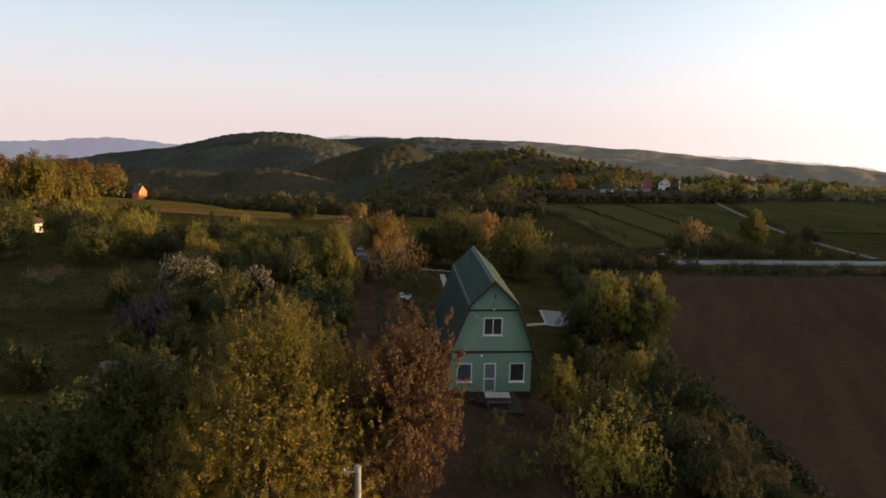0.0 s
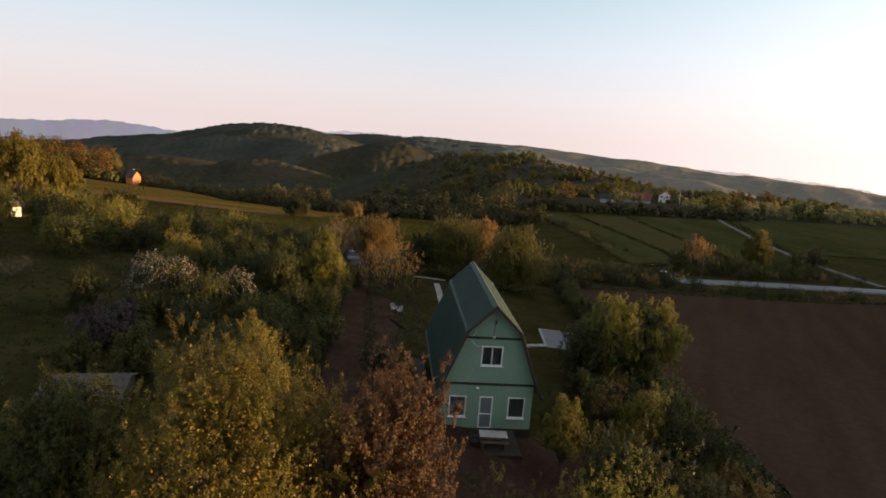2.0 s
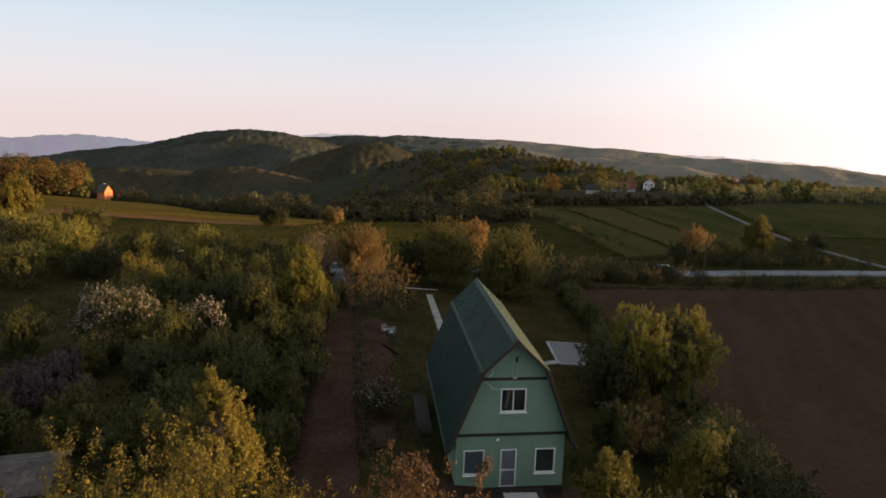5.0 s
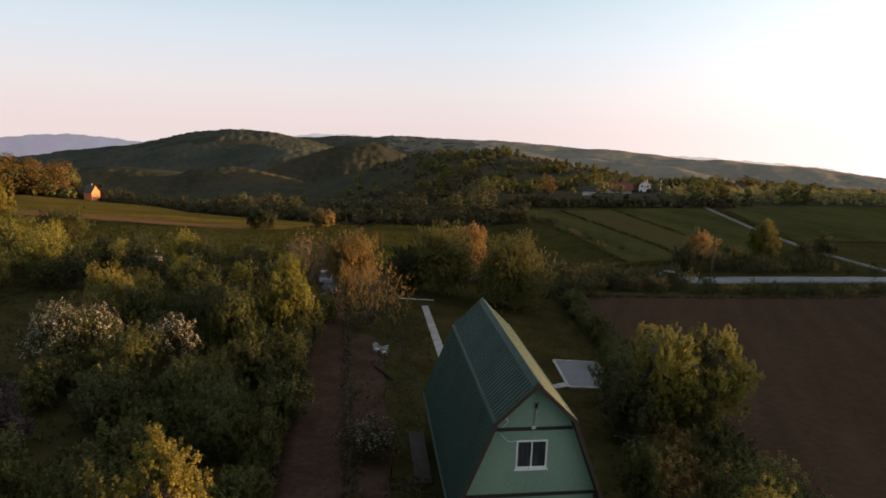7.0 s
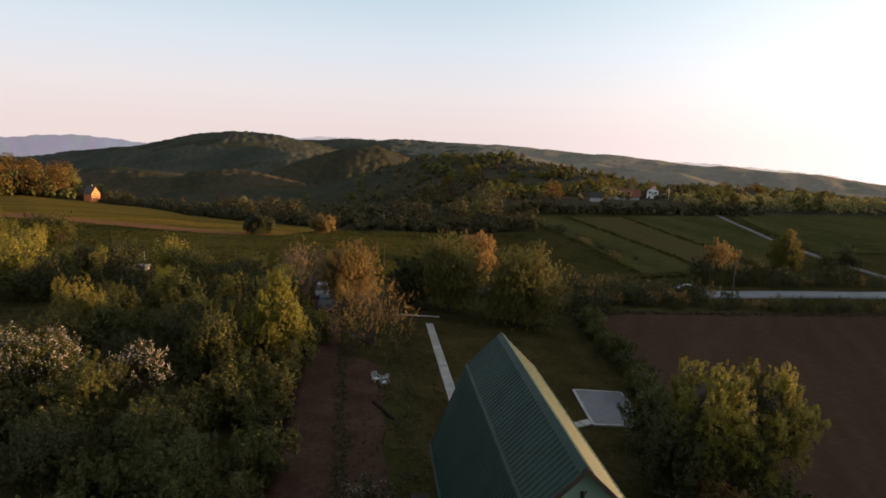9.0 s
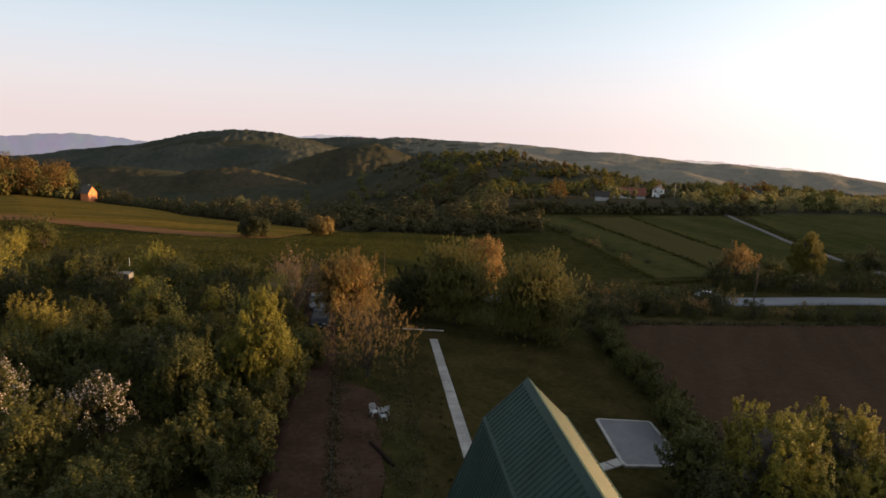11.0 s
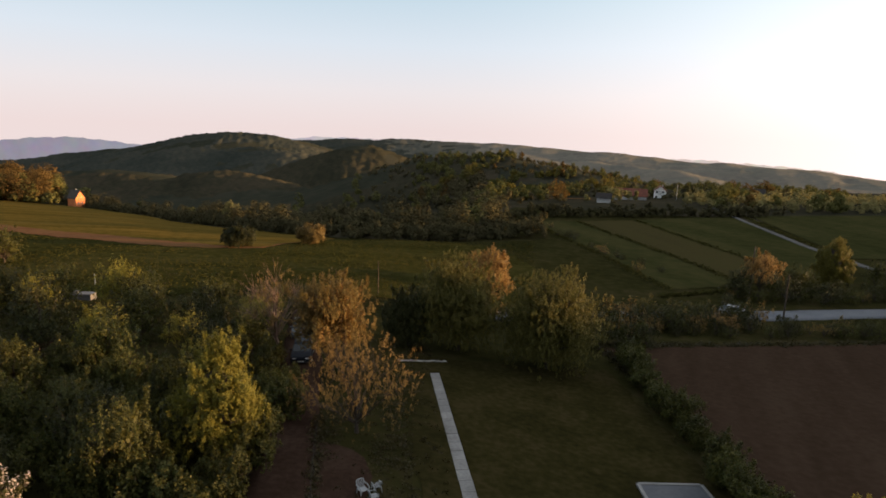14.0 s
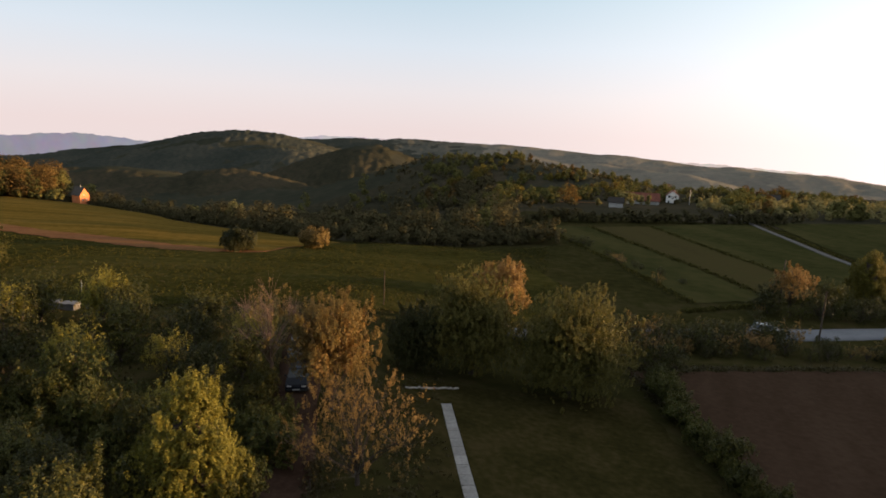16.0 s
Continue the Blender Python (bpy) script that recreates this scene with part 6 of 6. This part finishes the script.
FRONT_POLE = (-7.6, -21.3, 6.5)
p = pole(*FRONT_POLE, 0.09, CONCRETE, "pale concrete utility pole beside the lane")
bm = bmesh.new()
tube(bm, [(-0.05, 0, 6.3), (-0.35, -0.05, 6.32), (-0.45, -0.05, 6.42)], [0.03, 0.025, 0.05], 6)
part("bracket", bm, GARDEN_WHITE, p)
pole(-4.1, 79.5, 4.6, 0.06, BARK, "weathered wooden pole at the edge of the meadow")
pole(52.4, 74.0, 6.6, 0.10, BARK, "dark wooden pole beside the country road")
pole(57.2, 89.0, 8.0, 0.09, WOOD, "thin wooden pole behind the road")
pole(-41.0, 80.8, 1.5, 0.06, GARDEN_WHITE, "short white post in the orchard", "marker_post")
pole(-23.2, 69.3, 1.2, 0.06, GARDEN_WHITE, "short white post in the orchard", "marker_post")
gz = ground_at(FRONT_POLE[0], FRONT_POLE[1]) + 6.3
bm = bmesh.new()
a, b = Vector((0.08, -0.32, 7.1)), Vector((FRONT_POLE[0], FRONT_POLE[1], gz))
tube(bm, [a.lerp(b, k / 16) - Vector((0, 0, 1.1 * (1 - (2 * k / 16 - 1) ** 2))) for k in range(17)], [0.006] * 17, 4)
tagged(part("service_cable", bm, CABLE, None), "thin black cable from the gable to the pole", "cable")


# ---- vehicles ----
def car(name, label, m, paint, length=4.1, width=1.7, tall=1.48):
    """A hatchback: body, glass, wheels with rims, lamps."""
    c = thing(name, m, label, "car")
    k = length / 4.1
    W = width / 2
    def loft(sections):
        bm = bmesh.new()
        rings = []
        for y, pts in sections:
            rings.append([bm.verts.new((x, y, z)) for x, z in pts])
        for a, b in zip(rings, rings[1:]):
            for i in range(len(a)):
                bm.faces.new((a[i], a[(i + 1) % len(a)], b[(i + 1) % len(b)], b[i]))
        bm.faces.new(rings[0]), bm.faces.new(rings[-1][::-1])
        bmesh.ops.recalc_face_normals(bm, faces=bm.faces[:])
        return bm
    def sec(w, lo, mid, top):
        return [(-w * 0.92, lo), (-w, lo + 0.12), (-w, mid), (-w * 0.93, top), (w * 0.93, top), (w, mid), (w, lo + 0.12), (w * 0.92, lo)]
    body = [(-2.05 * k, sec(W * 0.86, 0.30, 0.50, 0.62)), (-1.95 * k, sec(W * 0.95, 0.22, 0.58, 0.74)), (-1.2 * k, sec(W, 0.20, 0.72, 0.90)), (-0.6 * k, sec(W, 0.20, 0.75, 0.95)), (1.6 * k, sec(W, 0.20, 0.78, 0.97)), (1.95 * k, sec(W * 0.97, 0.24, 0.75, 0.95)), (2.05 * k, sec(W * 0.9, 0.32, 0.70, 0.88))]
    bd = part("body", loft(body), paint, c, smooth=False)
    def cab(w, lo, top, tw):
        return [(-w, lo), (-tw, top), (tw, top), (w, lo)]
    glass = [(-0.95 * k, cab(W * 0.90, 0.90, 0.93, W * 0.86)), (-0.25 * k, cab(W * 0.93, 0.93, tall - 0.06, W * 0.74)), (1.3 * k, cab(W * 0.93, 0.95, tall - 0.05, W * 0.74)), (1.85 * k, cab(W * 0.90, 0.94, 0.98, W * 0.82))]
    part("cabin_glass", loft(glass), material("car_glass", [(0.02, 0.025, 0.03), (0.03, 0.035, 0.04)], 1.0, 0.2, spec=0.3), c, "dark car glass")
    roof = [(-0.30 * k, cab(W * 0.74, tall - 0.06, tall - 0.03, W * 0.66)), (0.3 * k, cab(W * 0.76, tall - 0.05, tall, W * 0.66)), (1.35 * k, cab(W * 0.75, tall - 0.06, tall - 0.03, W * 0.64))]
    part("roof", loft(roof), paint, c)
    for s in (-1, 1):
        for y in (-1.28 * k, 1.28 * k):
            bm = bmesh.new()
            tube(bm, [(s * (W - 0.20), y, 0.30), (s * (W - 0.16), y, 0.30), (s * (W - 0.02), y, 0.30), (s * (W + 0.01), y, 0.30)], [0.24, 0.31, 0.31, 0.26], 18)
            tyre = part("wheel", bm, RUBBER, c)
            bm = bmesh.new()
            tube(bm, [(s * (W + 0.012), y, 0.30), (s * (W + 0.022), y, 0.30)], [0.19, 0.15], 12)
            part("rim", bm, STEEL, tyre)
        part("headlight", boxes((s * W * 0.62 - 0.17, s * W * 0.62 + 0.17, -2.06 * k, -1.9 * k, 0.56, 0.68), bevel=0.03), GARDEN_WHITE, c, "clear headlight")
        part("tail_light", boxes((s * W * 0.72 - 0.1, s * W * 0.72 + 0.1, 1.95 * k, 2.06 * k, 0.66, 0.86), bevel=0.02), TILE, c, "red tail light")
        part("mirror", boxes((s * (W + 0.08) - 0.08, s * (W + 0.08) + 0.08, -0.62 * k, -0.52 * k, 0.92, 1.04), bevel=0.02), paint, c)
    part("bumper", boxes((-W * 0.85, W * 0.85, -2.10 * k, -1.98 * k, 0.28, 0.42), bevel=0.03), RUBBER, c)
    part("number_plate", boxes((-0.26, 0.26, -2.125 * k, -2.101 * k, 0.36, 0.46)), GARDEN_WHITE, c, "plain pale number plate")
    return c


car("hatchback_car", "dark blue hatchback parked nose-on at the lane's end", at_ground(-11.05, 48.8) @ pose(0, 0, 0.06, -3.5, 0, 2), PAINT_BLACK)
car("hatchback_car", "pale hatchback parked behind the dark car", at_ground(-12.0, 56.5) @ pose(0, 0, 0.06, -3.0, 0, 4), PAINT_SILVER)
car("hatchback_car", "white hatchback on the country road", at_ground(46.0, 75.5) @ pose(0, 0, 0.21, 0, 0, 85), PAINT_WHITE)


# ---- buildings ----
def far_house(name, label, x, y, turn, w, l, eave, ridge, wall, roof, windows=(), chimney=True, lift=0.0):
    """A plain gabled house: walls, overhanging roof planes, windows, chimney."""
    h = thing(name, pose(0, 0, lift) @ at_ground(x, y, turn), label, "house")
    bm = bmesh.new()
    prism(bm, [(-w / 2, -4.0 - lift), (w / 2, -4.0 - lift), (w / 2, eave), (0, ridge - 0.15), (-w / 2, eave)], -l / 2, l / 2)
    bmesh.ops.recalc_face_normals(bm, faces=bm.faces[:])
    part("wall", bm, wall, h)
    for s in (-1, 1):
        bm = bmesh.new()
        k = 0.5 * (ridge - eave) / (w / 2)
        prism(bm, [(0, ridge), (s * (w / 2 + 0.5), eave - k), (s * (w / 2 + 0.5), eave - k + 0.18), (0, ridge + 0.2)], -l / 2 - 0.5, l / 2 + 0.5)
        bmesh.ops.recalc_face_normals(bm, faces=bm.faces[:])
        part("roof", bm, roof, h)
    for wx, wz, ww, wh in windows:
        win = part("window", boxes((wx - ww / 2, wx + ww / 2, -l / 2 - 0.05, -l / 2 - 0.003, wz, wz + wh), bevel=0.02), WHITE, h)
        part("pane", boxes((wx - ww / 2 + 0.1, wx + ww / 2 - 0.1, -l / 2 - 0.07, -l / 2 - 0.052, wz + 0.1, wz + wh - 0.1)), DARK, win)
    if chimney:
        part("chimney", boxes((w * 0.15, w * 0.15 + 0.5, l * 0.1, l * 0.1 + 0.5, eave, ridge + 0.7), bevel=0.03), GREY_WALL, h)
    return h


far_house("orange_house", "tall orange brick house at the wood's edge", -190.0, 410.0, 62, 6.4, 7.2, 5.2, 9.6, ORANGE_WALL, OLD_TILE, ((-1.3, 1.2, 0.9, 1.2), (1.3, 1.2, 0.9, 1.2), (0, 4.4, 0.9, 1.1)), lift=0.8)
far_house("white_house", "white two-storey farmhouse with a red roof", 150, 308, -25, 6.0, 7.5, 5.0, 7.2, WHITE_WALL, TILE, ((-1.7, 1.0, 1.1, 1.3), (1.7, 1.0, 1.1, 1.3), (-1.6, 3.6, 1.1, 1.3), (1.6, 3.6, 1.1, 1.3)))
far_house("barn", "long grey barn with a broad rusty red tiled roof", 128, 296, 68, 9.0, 16.0, 2.4, 5.6, GREY_WALL, TILE, (), False)
far_house("farm_shed", "low white shed with a dark roof", 92.0, 241, 68, 4.2, 5.5, 2.3, 3.9, GREY_WALL, BAND, (), False)
spruce = tree("spruce", "dark narrow spruce beside the farmhouse", at_ground(163, 304), 10.0, 2.2, LEAF_DARK, 1500, 0.42, 81, 0.03, 40, tall=0.3, spiky=0.6, trunk=0.2, group="farm spruces", dense=1.2, cone=0.9)
copy_thing(spruce, at_ground(168, 307, 80, 0.8))
pole(155.5, 300, 8.0, 0.12, STEEL, "pale pole beside the white farmhouse")
far_house("far_cottage", "small far cottage with a dark roof among scrub", 212, 318, 60, 7.0, 9.0, 2.8, 5.4, WHITE_WALL, BAND)


far_house("garden_hut", "small pale hut lit by the sun among trees", -73.6, 79.2, -50, 1.2, 1.4, 2.2, 2.6, WHITE_WALL, OLD_TILE, (), False)


def old_shed():
    """A low shed in the orchard under old grey tiles laid in rows."""
    s = thing("orchard_shed", at_ground(-22.4, -1.6, 8, 0.8, 0.55), "low old shed with a weathered grey tiled roof", "shed")
    bm = bmesh.new()
    prism(bm, [(-2.0, -0.8), (2.0, -0.8), (2.0, 2.1), (0, 2.95), (-2.0, 2.1)], -2.4, 2.4, "x")
    bmesh.ops.recalc_face_normals(bm, faces=bm.faces[:])
    part("wall", bm, WOOD, s)
    base = part("roof_tile", boxes((-0.20, 0.20, -0.02, 0.33, 0.0, 0.03), bevel=0.008), OLD_TILE, s)
    r = random.Random(3)
    n = 0
    for side in (-1, 1):
        slope = math.atan2(0.85, 2.0)
        for row in range(8):
            for col in range(13):
                ob = base if n == 0 else base.copy()
                if n:
                    scene.collection.objects.link(ob)
                d = 2.45 - row * 0.305
                m = pose(-2.5 + col * 0.415, side * -d * math.cos(slope), 3.02 - d * math.sin(slope) + 0.02 * row % 0.03)
                m = m @ (pose(0, 0, 0, math.degrees(slope)) if side > 0 else pose(0, 0, 0, -math.degrees(slope)) @ pose(0, 0, 0, 0, 0, 180))
                ob.matrix_basis = m @ pose(r.uniform(-0.01, 0.01), 0, 0.02, 3, 0, r.uniform(-2, 2))
                n += 1


old_shed()
for k, (x, y, turn) in enumerate(((-40.2, 72.2, 10), (-38.2, 71.9, -8), (-49.7, 76.0, 20))):
    t = thing("crate", at_ground(x, y, turn), "pale grey box under a dull sheet in the orchard", "crate", "pale crates")
    part("crate_body", boxes((-0.8, 0.8, -0.6, 0.6, 0, 0.7), bevel=0.05), GREY_SHEET, t)
    part("lid", boxes((-0.87, 0.87, -0.67, 0.67, 0.7, 0.78), bevel=0.04), GREY_SHEET, t)
